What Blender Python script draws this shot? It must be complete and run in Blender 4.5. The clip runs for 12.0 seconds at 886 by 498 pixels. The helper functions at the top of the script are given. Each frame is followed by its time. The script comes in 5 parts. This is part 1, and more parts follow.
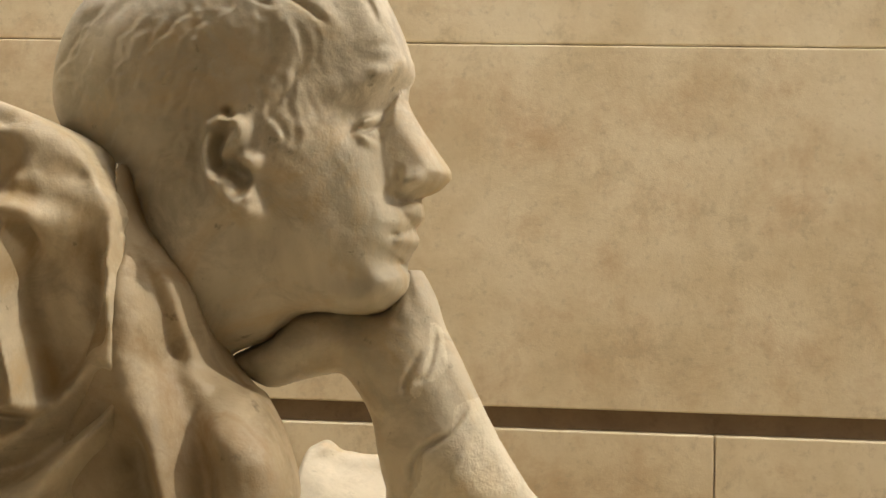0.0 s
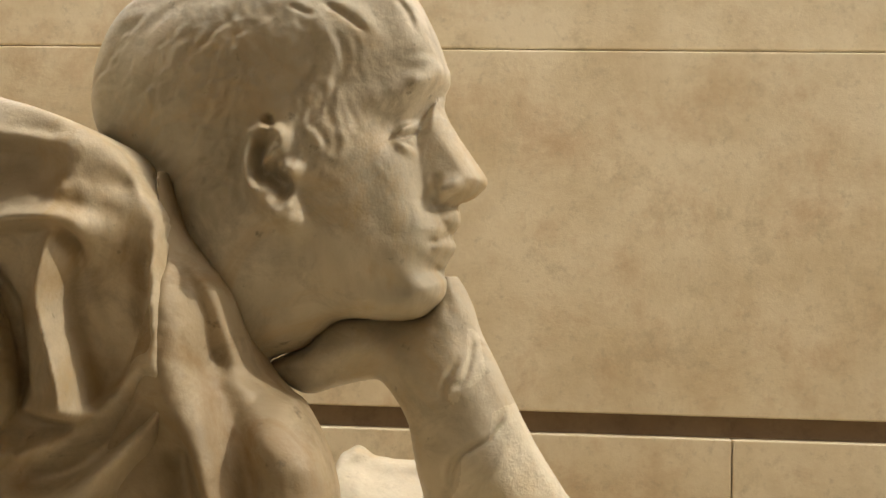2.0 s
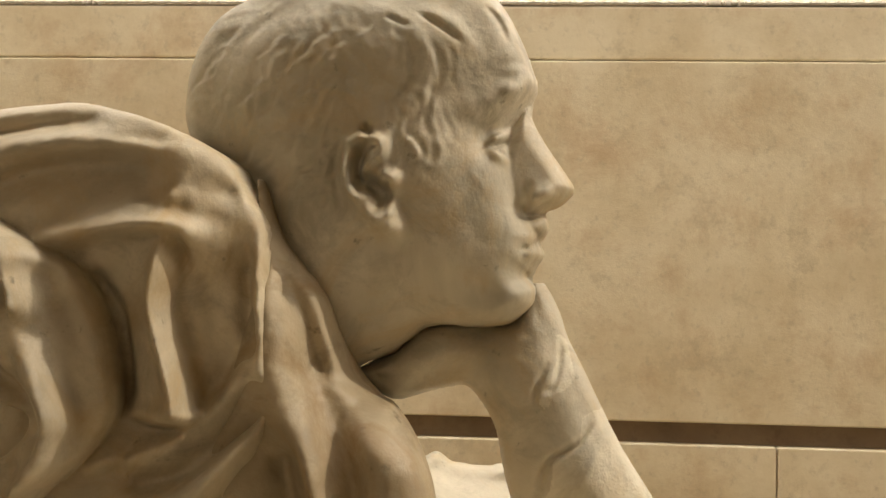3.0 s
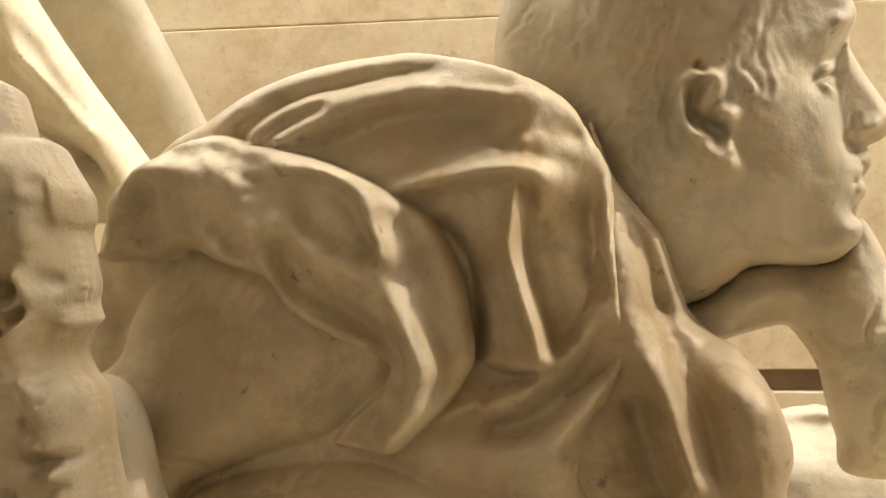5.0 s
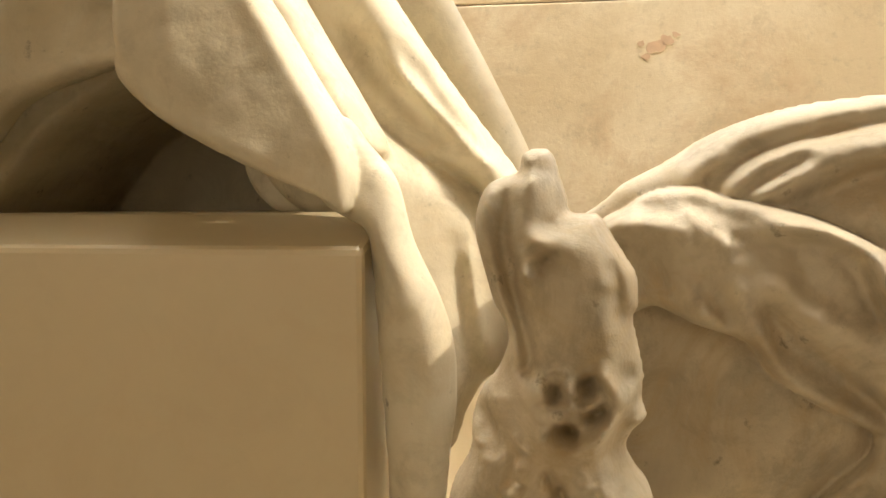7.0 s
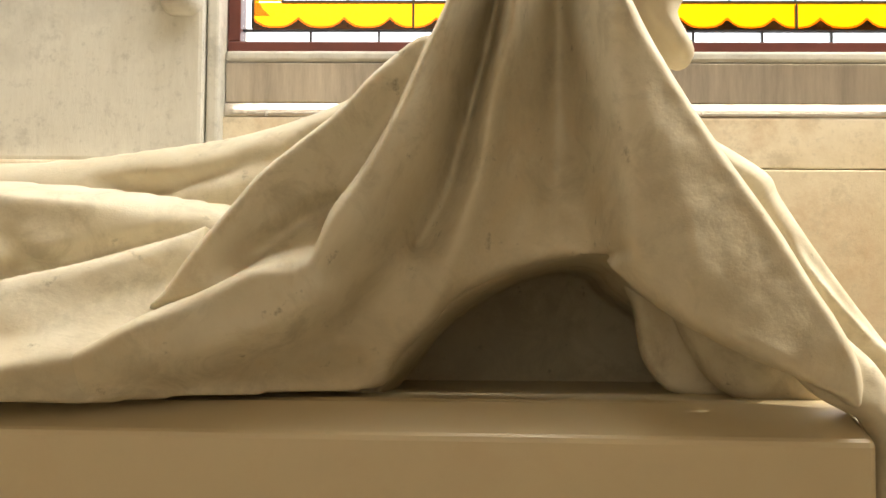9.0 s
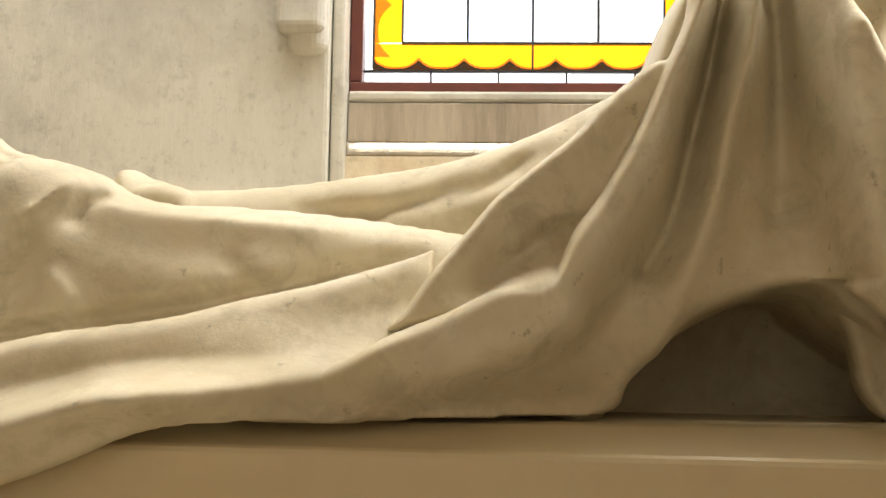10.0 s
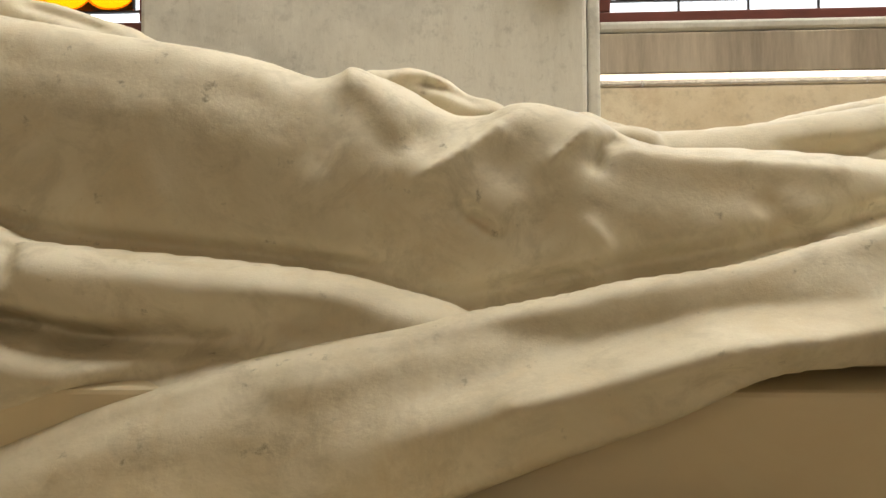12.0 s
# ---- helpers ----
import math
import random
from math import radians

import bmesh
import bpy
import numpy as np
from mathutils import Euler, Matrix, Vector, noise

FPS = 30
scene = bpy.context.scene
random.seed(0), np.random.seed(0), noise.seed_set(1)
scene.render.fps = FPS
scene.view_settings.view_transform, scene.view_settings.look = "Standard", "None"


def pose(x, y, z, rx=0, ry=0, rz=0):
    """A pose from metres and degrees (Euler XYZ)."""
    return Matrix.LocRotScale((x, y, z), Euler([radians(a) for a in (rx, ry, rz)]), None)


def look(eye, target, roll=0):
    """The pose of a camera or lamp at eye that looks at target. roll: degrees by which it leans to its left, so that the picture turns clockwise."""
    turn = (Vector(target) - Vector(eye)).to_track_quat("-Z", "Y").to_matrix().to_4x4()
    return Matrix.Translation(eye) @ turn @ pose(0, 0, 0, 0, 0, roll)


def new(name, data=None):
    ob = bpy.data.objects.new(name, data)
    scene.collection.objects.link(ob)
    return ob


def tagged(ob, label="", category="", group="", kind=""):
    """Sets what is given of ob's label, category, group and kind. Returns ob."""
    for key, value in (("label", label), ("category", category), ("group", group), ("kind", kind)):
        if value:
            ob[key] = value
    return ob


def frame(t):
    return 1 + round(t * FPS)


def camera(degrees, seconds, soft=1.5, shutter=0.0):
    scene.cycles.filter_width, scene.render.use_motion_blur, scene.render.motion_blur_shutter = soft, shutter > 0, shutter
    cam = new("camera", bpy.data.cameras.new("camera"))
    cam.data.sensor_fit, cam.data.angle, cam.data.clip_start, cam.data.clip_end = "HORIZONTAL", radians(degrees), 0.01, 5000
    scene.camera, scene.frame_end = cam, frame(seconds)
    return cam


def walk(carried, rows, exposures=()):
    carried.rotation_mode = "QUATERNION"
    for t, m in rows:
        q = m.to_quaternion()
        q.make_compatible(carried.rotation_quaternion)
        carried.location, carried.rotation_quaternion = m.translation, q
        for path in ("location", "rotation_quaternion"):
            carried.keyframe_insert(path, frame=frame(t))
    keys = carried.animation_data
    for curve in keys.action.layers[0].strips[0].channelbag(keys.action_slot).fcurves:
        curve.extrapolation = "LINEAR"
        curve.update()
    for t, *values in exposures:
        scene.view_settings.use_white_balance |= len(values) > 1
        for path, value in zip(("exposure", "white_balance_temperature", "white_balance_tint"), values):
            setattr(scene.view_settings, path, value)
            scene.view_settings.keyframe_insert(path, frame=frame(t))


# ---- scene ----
cam = camera(40.0, 12.0)
PATH = [
    (0, (0.1, -0.669, 1.114), (-0.054, 1.325, 1.161), 1.5),
    (0.5, (0.102, -0.669, 1.114), (-0.059, 1.324, 1.16), 1.5),
    (1, (0.099, -0.67, 1.113), (-0.064, 1.323, 1.159), 1.3),
    (1.5, (0.091, -0.671, 1.114), (-0.066, 1.322, 1.16), 1.2),
    (2, (0.078, -0.675, 1.115), (-0.074, 1.318, 1.168), 1.3),
    (2.5, (0.056, -0.681, 1.111), (-0.096, 1.312, 1.186), 1.0),
    (2.7, (0.044, -0.684, 1.111), (-0.1, 1.309, 1.189), 1.3),
    (4.5, (-0.055, -0.702, 1.113), (-0.371, 1.273, 1.106), -1.1),
    (5, (-0.111, -0.699, 1.097), (-0.405, 1.279, 1.116), -0.9),
    (5.5, (-0.175, -0.689, 1.105), (-0.474, 1.289, 1.104), -0.6),
    (6, (-0.229, -0.678, 1.12), (-0.547, 1.296, 1.066), -0.4),
    (6.5, (-0.267, -0.676, 1.14), (-0.623, 1.29, 1.056), -0.3),
    (7, (-0.333, -0.689, 1.158), (-0.693, 1.277, 1.081), -0.4),
    (7.2, (-0.368, -0.697, 1.161), (-0.715, 1.271, 1.091), -0.1),
    (8.8, (-0.663, -0.771, 1.199), (-0.746, 1.225, 1.294), 0.5),
    (9, (-0.701, -0.771, 1.196), (-0.748, 1.224, 1.322), 0.4),
    (9.5, (-0.773, -0.768, 1.192), (-0.774, 1.222, 1.383), 0.5),
    (10, (-0.821, -0.775, 1.178), (-0.919, 1.212, 1.388), 0.9),
    (10.5, (-0.887, -0.764, 1.156), (-0.986, 1.223, 1.36), 1.4),
    (11, (-0.974, -0.762, 1.147), (-1.062, 1.229, 1.309), 1.5),
    (11.5, (-1.066, -0.776, 1.169), (-1.161, 1.218, 1.29), -0.4),
    (12, (-1.145, -0.784, 1.188), (-1.266, 1.21, 1.278), -0.4),
]
walk(cam, [(t, look(eye, target, roll)) for t, eye, target, roll in PATH],
     [(0, -0.55, 6600, 10), (2.7, -0.55, 6600, 10), (4.5, -0.2, 6600, 10), (5.5, 0.18, 6600, 10), (6.5, 0.22, 6550, 10), (7.2, 0.20, 6500, 10), (9, 0.14, 6400, 8), (9.5, 0.15, 6400, 8), (11, -0.27, 6150, 8), (12, -0.36, 6250, 8)])


# ---- light ----
world = bpy.data.worlds.new("sky")
world.use_nodes = True
scene.world = world
wn, wl = world.node_tree.nodes, world.node_tree.links
sky = wn.new("ShaderNodeTexSky")
sky.sky_type, sky.sun_disc = "NISHITA", False
sky.sun_elevation, sky.sun_rotation = radians(40), radians(78)
wl.new(sky.outputs[0], wn["Background"].inputs[0])
wn["Background"].inputs[1].default_value = 0.05


def sun_lamp():
    d = bpy.data.lights.new("sun", "SUN")
    d.energy, d.angle, d.color = 2.7, radians(0.6), (1.0, 0.86, 0.66)
    ob = new("sun", d)
    ob.matrix_world = look((5.0, 1.05, 5.3), (0, 0, 1.1))


def area_light(name, eye, target, sx, sz, power, color):
    d = bpy.data.lights.new(name, "AREA")
    d.shape, d.size, d.size_y, d.energy, d.color = "RECTANGLE", sx, sz, power, color
    ob = new(name, d)
    ob.matrix_world = look(eye, target)


sun_lamp()
area_light("back_window_light", (-0.3, 0.83, 2.0), (-0.3, -1.5, 0.6), 2.6, 0.7, 14, (1.0, 0.95, 0.88))
# Added area lamp on the right, with no real window behind it.
area_light("side_fill_light", (2.5, 0.15, 2.0), (-0.45, 0.0, 1.1), 0.8, 1.0, 17, (1.0, 0.89, 0.70))
# Added lamp under the closed ceiling, brightens the wall and upper faces.
area_light("overhead_fill_light", (-0.3, 0.25, 3.3), (-0.3, 0.46, 1.0), 3.4, 0.7, 77, (1.0, 0.92, 0.78))
# Added fill lamp behind the camera for the front faces.
area_light("front_fill_light", (-1.2, -3.2, 1.9), (-0.5, 0, 1.2), 2.8, 2.2, 14, (1.0, 0.86, 0.64))


# ---- materials ----
def material(name):
    m = bpy.data.materials.new(name)
    m.use_nodes = True
    nt = m.node_tree
    return m, nt.nodes, nt.links, nt.nodes["Principled BSDF"]


def ramp(n, l, src, stops):
    r = n.new("ShaderNodeValToRGB")
    e = r.color_ramp.elements
    while len(e) < len(stops):
        e.new(0.5)
    for k, (p, c) in zip(e, stops):
        k.position, k.color = p, (*c, 1)
    l.new(src, r.inputs[0])
    return r.outputs[0]


def noise_tex(n, l, scale, detail=6, rough=0.6, stretch=None, distort=0.0):
    c = n.new("ShaderNodeTexCoord")
    v = c.outputs["Object"]
    if stretch:
        mp = n.new("ShaderNodeMapping")
        mp.inputs["Scale"].default_value = stretch
        l.new(v, mp.inputs[0])
        v = mp.outputs[0]
    t = n.new("ShaderNodeTexNoise")
    t.inputs["Scale"].default_value, t.inputs["Detail"].default_value = scale, detail
    t.inputs["Roughness"].default_value, t.inputs["Distortion"].default_value = rough, distort
    l.new(v, t.inputs["Vector"])
    return t.outputs["Fac"]


def mix(n, l, fac, a, b, kind="MIX"):
    x = n.new("ShaderNodeMix")
    x.data_type, x.blend_type = "RGBA", kind
    for sock, val in ((x.inputs[0], fac), (x.inputs[6], a), (x.inputs[7], b)):
        if isinstance(val, (int, float)):
            sock.default_value = val
        elif isinstance(val, tuple):
            sock.default_value = (*val, 1)
        else:
            l.new(val, sock)
    return x.outputs[2]


def bump(n, l, p, layers):
    prev = None
    for src, strength, dist in layers:
        b = n.new("ShaderNodeBump")
        b.inputs["Strength"].default_value, b.inputs["Distance"].default_value = strength, dist
        l.new(src, b.inputs["Height"])
        if prev:
            l.new(prev, b.inputs["Normal"])
        prev = b.outputs[0]
    l.new(prev, p.inputs["Normal"])


def marble(name, light, dark, stain, rough, grain=1.0, speck=0.6):
    m, n, l, p = material(name)
    big = noise_tex(n, l, 7, 8, 0.62, distort=0.6)
    small = noise_tex(n, l, 60, 6, 0.65)
    warm = noise_tex(n, l, 13, 6, 0.7, distort=1.2)
    base = ramp(n, l, big, [(0.36, dark), (0.60, light)])
    grime = noise_tex(n, l, 28, 7, 0.72, distort=0.5)
    base = mix(n, l, ramp(n, l, grime, [(0.36, (0.75, 0.75, 0.75)), (0.52, (0, 0, 0))]), base, tuple(c * (0.86 if speck < 0.9 else 0.985) for c in dark))
    st = ramp(n, l, warm, [(0.5, (0, 0, 0)), (0.72, (1, 1, 1))])
    base = mix(n, l, st, base, stain)
    pit = ramp(n, l, small, [(0.27, (1, 1, 1)), (0.36, (0, 0, 0))])
    base = mix(n, l, pit, base, tuple(c * speck for c in dark))
    l.new(base, p.inputs["Base Color"])
    rr = ramp(n, l, small, [(0.3, (rough + 0.12 * min(grain, 1),) * 3), (0.7, (rough - 0.1 * min(grain, 1),) * 3)])
    l.new(rr, p.inputs["Roughness"])
    p.inputs["Subsurface Weight"].default_value = 0.12
    p.inputs["Subsurface Radius"].default_value = (0.006, 0.004, 0.0025)
    p.inputs["Subsurface Scale"].default_value = 0.4
    bump(n, l, p, [(noise_tex(n, l, 45, 5, 0.6), 0.25 * grain, 0.004),
                   (noise_tex(n, l, 420, 4, 0.7), 0.35 * grain, 0.0008)])
    return m


MARBLE = marble("aged_marble", (0.66, 0.60, 0.49), (0.43, 0.39, 0.30), (0.52, 0.41, 0.25), 0.55)
WORN_MARBLE = marble("weathered_marble", (0.66, 0.57, 0.42), (0.42, 0.355, 0.245), (0.48, 0.37, 0.21), 0.6, 1.4)
ROBE_MARBLE = marble("stained_marble", (0.64, 0.56, 0.42), (0.43, 0.37, 0.27), (0.47, 0.36, 0.21), 0.5)
# Brown stain and the shade under the chin, both put into this colour.
COLLAR_MARBLE = marble("stained_shaded_marble", (0.47, 0.39, 0.27), (0.32, 0.255, 0.165), (0.33, 0.23, 0.12), 0.5)
PALE_MARBLE = marble("broken_marble", (0.76, 0.71, 0.60), (0.60, 0.55, 0.44), (0.62, 0.54, 0.40), 0.7, 2.2)
CLOTH_MARBLE = marble("draped_marble", (0.71, 0.645, 0.50), (0.56, 0.495, 0.36), (0.62, 0.53, 0.37), 0.6, 0.7)
BLOCK_MARBLE = marble("polished_block_marble", (0.66, 0.56, 0.375), (0.645, 0.545, 0.365), (0.63, 0.52, 0.34), 0.32, 0.1, 0.985)


def plaster(name, light, dark, stain, rough=0.85, streak=None):
    m, n, l, p = material(name)
    big = noise_tex(n, l, 3.6, 9, 0.68, distort=0.1)
    mid = noise_tex(n, l, 8, 9, 0.74, streak, distort=0.15)
    blot = noise_tex(n, l, 19, 8, 0.75)
    fine = noise_tex(n, l, 70, 6, 0.7)
    base = ramp(n, l, big, [(0.40, dark), (0.58, light)])
    base = mix(n, l, ramp(n, l, mid, [(0.50, (0, 0, 0)), (0.68, (0.75, 0.75, 0.75))]), base, stain)
    base = mix(n, l, ramp(n, l, blot, [(0.34, (0.6, 0.6, 0.6)), (0.46, (0, 0, 0))]), base, tuple(c * 0.82 for c in dark))
    base = mix(n, l, ramp(n, l, fine, [(0.3, (0.35, 0.35, 0.35)), (0.45, (0, 0, 0))]), base, tuple(c * 0.6 for c in dark))
    l.new(base, p.inputs["Base Color"])
    p.inputs["Roughness"].default_value = rough
    bump(n, l, p, [(mid, 0.25, 0.008), (fine, 0.18, 0.0015)])
    return m


WALL = plaster("limestone_wall", (0.86, 0.77, 0.60), (0.71, 0.60, 0.42), (0.62, 0.46, 0.29))
PIER = plaster("grey_limestone", (0.72, 0.71, 0.66), (0.54, 0.53, 0.49), (0.60, 0.58, 0.52), streak=(1.6, 1.6, 0.35))
BAND = plaster("brown_band", (0.20, 0.14, 0.09), (0.15, 0.10, 0.065), (0.24, 0.18, 0.12), 0.6)
FLOOR = plaster("stone_floor", (0.36, 0.32, 0.26), (0.28, 0.25, 0.2), (0.3, 0.26, 0.2), 0.6)


CLOSING = plaster("warm_stone", (0.58, 0.48, 0.33), (0.50, 0.41, 0.28), (0.50, 0.40, 0.26))


def plain(name, color, rough=0.5, metal=0.0, vary=0.25, scale=30):
    m, n, l, p = material(name)
    t = noise_tex(n, l, scale, 5, 0.6)
    l.new(ramp(n, l, t, [(0.3, tuple(c * (1 - vary) for c in color)), (0.7, color)]), p.inputs["Base Color"])
    p.inputs["Roughness"].default_value, p.inputs["Metallic"].default_value = rough, metal
    bump(n, l, p, [(t, 0.2, 0.002)])
    return m


SMEAR = plain("faded_red", (0.74, 0.55, 0.39), 0.9, 0.0, 0.2, 60)
FRAME = plain("red_brown_paint", (0.16, 0.045, 0.035), 0.45)
LEAD = plain("lead_came", (0.06, 0.06, 0.06), 0.5, 0.6)


def zinc(name, rough):
    m, n, l, p = material(name)
    t = noise_tex(n, l, 14, 7, 0.75, (1, 1, 0.12))
    l.new(ramp(n, l, t, [(0.3, (0.34, 0.30, 0.25)), (0.62, (0.66, 0.60, 0.52))]), p.inputs["Base Color"])
    l.new(ramp(n, l, t, [(0.3, (rough + 0.2,) * 3), (0.7, (rough,) * 3)]), p.inputs["Roughness"])
    p.inputs["Metallic"].default_value = 0.75
    bump(n, l, p, [(t, 0.3, 0.003)])
    return m


SILL = zinc("streaked_zinc", 0.28)
LIP = zinc("smooth_zinc", 0.12)


def glass(name, color, glow):
    m, n, l, p = material(name)
    t = n.new("ShaderNodeBsdfTransparent")
    t.inputs[0].default_value = (*color, 1)
    g = n.new("ShaderNodeBsdfGlossy")
    g.inputs["Roughness"].default_value = 0.08
    x = n.new("ShaderNodeMixShader")
    x.inputs[0].default_value = 0.05
    l.new(t.outputs[0], x.inputs[1])
    l.new(g.outputs[0], x.inputs[2])
    l.new(x.outputs[0], n["Material Output"].inputs[0])
    return m


CLEAR = glass("clear_glass", (0.97, 0.98, 1.0), 0)
AMBER = glass("amber_glass", (1.0, 0.60, 0.02), 0)
PAINT = glass("burnt_ochre_glass", (0.78, 0.60, 0.10), 0)
OLIVE = glass("dark_olive_glass", (0.22, 0.18, 0.07), 0)
PALEBLUE = glass("pale_blue_glass", (0.82, 0.9, 1.0), 0)


def daylight():
    m, n, l, p = material("daylight")
    e = n.new("ShaderNodeEmission")
    e.inputs[0].default_value, e.inputs[1].default_value = (1.0, 0.99, 0.97, 1), 3.0
    l.new(e.outputs[0], n["Material Output"].inputs[0])
    return m


DAY = daylight()


# ---- building helpers ----
def obj(name, bm, mat, parent=None, smooth=False):
    me = bpy.data.meshes.new(name)
    bm.normal_update()
    bm.to_mesh(me)
    bm.free()
    me.materials.append(mat)
    if smooth:
        me.polygons.foreach_set("use_smooth", [True] * len(me.polygons))
    ob = new(name, me)
    ob.parent = parent
    return ob


def part(name, bm, mat, parent, label="", smooth=False):
    return tagged(obj(name, bm, mat, parent, smooth), label)


def box(x0, x1, y0, y1, z0, z1, bevel=0.0, seg=2):
    bm = bmesh.new()
    bmesh.ops.create_cube(bm, size=1)
    bmesh.ops.scale(bm, vec=(x1 - x0, y1 - y0, z1 - z0), verts=bm.verts)
    bmesh.ops.translate(bm, vec=((x0 + x1) / 2, (y0 + y1) / 2, (z0 + z1) / 2), verts=bm.verts)
    if bevel:
        bmesh.ops.bevel(bm, geom=bm.edges, offset=bevel, segments=seg, affect="EDGES", profile=0.5)
    return bm


# ---- sculpting: carved forms on a grid of depths ----
def spline(pts, closed=False, steps=6):
    p = np.array(pts, float)
    if closed:
        q = np.vstack([p[-1:], p, p[:2]])
    else:
        q = np.vstack([2 * p[0] - p[1], p, 2 * p[-1] - p[-2]])
    out = []
    u = np.linspace(0, 1, steps, endpoint=False)[:, None]
    for i in range(1, len(q) - 2):
        a, b, c, d = q[i - 1], q[i], q[i + 1], q[i + 2]
        out.append(0.5 * (2 * b + (c - a) * u + (2 * a - 5 * b + 4 * c - d) * u ** 2 + (3 * b - a - 3 * c + d) * u ** 3))
    out = np.vstack(out)
    return out if closed else np.vstack([out, p[-1:]])


def to_line(X, Z, line):
    """Distance to a polyline, the share of its length, and the side."""
    best = np.full(X.shape, 1e9)
    share, side = np.zeros(X.shape), np.zeros(X.shape)
    n = len(line) - 1
    for i in range(n):
        (ax, az), (bx, bz) = line[i], line[i + 1]
        dx, dz = bx - ax, bz - az
        u = np.clip(((X - ax) * dx + (Z - az) * dz) / (dx * dx + dz * dz + 1e-12), 0, 1)
        ex, ez = X - ax - u * dx, Z - az - u * dz
        d = ex * ex + ez * ez
        hit = d < best
        best = np.where(hit, d, best)
        share = np.where(hit, (i + u) / n, share)
        side = np.where(hit, np.sign(dx * ez - dz * ex), side)
    return np.sqrt(best), share, side


def inside(X, Z, poly):
    odd = np.zeros(X.shape, bool)
    x0, z0 = poly[-1]
    for x1, z1 in poly:
        cross = ((z0 > Z) != (z1 > Z)) & (X < (x1 - x0) * (Z - z0) / (z1 - z0 + 1e-12) + x0)
        odd ^= cross
        x0, z0 = x1, z1
    return odd


class Carving:
    """A block of stone (x, y and z ranges, cell size) from which forms are carved, then meshed as one skin."""

    def __init__(self, xr, yr, zr, cell, uneven=1.0):
        self.cell, self.uneven = cell, uneven
        self.xs, self.ys, self.zs = (np.arange(a, b, cell) for a, b in (xr, yr, zr))
        self.X, self.Z = np.meshgrid(self.xs, self.zs, indexing="ij")
        self.field = np.full((len(self.xs), len(self.ys), len(self.zs)), 1.0, np.float32)

    def chisel(self, x, z, size, seed):
        """Smooth uneven relief between -1 and 1, as left by the mason's hand."""
        r = np.random.RandomState(seed)
        g = r.uniform(-1, 1, (64, 64))
        u, v = x / size, z / size
        i, k = np.floor(u).astype(int), np.floor(v).astype(int)
        a, b = u - i, v - k
        a, b = a * a * (3 - 2 * a), b * b * (3 - 2 * b)
        return ((g[i % 64, k % 64] * (1 - a) + g[(i + 1) % 64, k % 64] * a) * (1 - b)
                + (g[i % 64, (k + 1) % 64] * (1 - a) + g[(i + 1) % 64, (k + 1) % 64] * a) * b)

    def form(self, outline, y, front, back, rim, strokes=(), lean=(0, 0), blend=0.004, power=2.0, rough=1.0, soft=0.0):
        """One rounded form with its outline in x and z, mid depth y, its depth to the front and back, the width of its
        rounded rim, and strokes (line, height, width, sharp) that raise or cut its front."""
        poly = spline(outline, True)
        lo, hi = poly.min(0) - 0.02, poly.max(0) + 0.02
        i0, i1 = np.searchsorted(self.xs, (lo[0], hi[0]))
        k0, k1 = np.searchsorted(self.zs, (lo[1], hi[1]))
        if i1 - i0 < 2 or k1 - k0 < 2:
            return
        X, Z = self.X[i0:i1, k0:k1], self.Z[i0:i1, k0:k1]
        d, _, _ = to_line(X, Z, np.vstack([poly, poly[:1]]))
        d = np.where(inside(X, Z, poly), d, -d)
        u = np.clip(d / rim, 0, 1)
        prof = (1 - (1 - u) ** power) ** (1 / power)
        if soft:
            # ease the crest lines that run in from the outline's corners
            near, n = prof, max(int(soft / self.cell), 1)
            for k in range(3):
                for axis in (0, 1):
                    wide = np.concatenate([np.repeat(near.take([0], axis), n + 1, axis), near, np.repeat(near.take([-1], axis), n, axis)], axis)
                    run = np.cumsum(wide, axis)
                    size = near.shape[axis]
                    near = (run.take(range(2 * n + 1, 2 * n + 1 + size), axis) - run.take(range(size), axis)) / (2 * n + 1)
            k = np.clip((d - 0.25 * soft) / (1.8 * soft), 0, 1)
            prof = prof + (near - prof) * k * k * (3 - 2 * k)
        add = np.zeros(X.shape)
        for line, h, w, *rest in strokes:
            sharp = rest[0] if rest else 0.0
            ln = spline(line, False, 4)
            m = w * (1 + abs(sharp)) * 3
            a = (X[:, 0] > ln[:, 0].min() - m) & (X[:, 0] < ln[:, 0].max() + m)
            b = (Z[0] > ln[:, 1].min() - m) & (Z[0] < ln[:, 1].max() + m)
            if not a.any() or not b.any():
                continue
            sl = (slice(*(np.flatnonzero(a)[[0, -1]] + (0, 1))), slice(*(np.flatnonzero(b)[[0, -1]] + (0, 1))))
            q, s, side = to_line(X[sl], Z[sl], ln)
            wide = w * np.where(side * sharp > 0, 1 - 0.75 * abs(sharp), 1 + 0.6 * abs(sharp))
            run = np.sqrt((np.diff(ln, axis=0) ** 2).sum(1)).sum()
            low = np.clip(4 * w / max(run, 1e-4), 0.25, 1)
            taper = low + (1 - low) * np.clip(np.sin(np.pi * np.clip(s, 0.02, 0.98)) * 2.2, 0, 1)
            add[sl] += h * taper * np.exp(-(q / wide) ** (1.1 if sharp and h > 0 else 2))
        add += rough * self.uneven * (0.0016 * self.chisel(X + 0.4 * Z, Z, 0.022, 1) + 0.0008 * self.chisel(X - 0.3 * Z, Z, 0.009, 2) + 0.0004 * self.chisel(X, Z, 0.004, 3))
        mid = y + lean[0] * (X - X.mean()) + lean[1] * (Z - Z.mean())
        out = np.minimum(d, 0)
        wf = front * prof + add * np.clip(d / 0.006, 0, 1) + out * 1.5
        wb = back * prof + out * 1.5
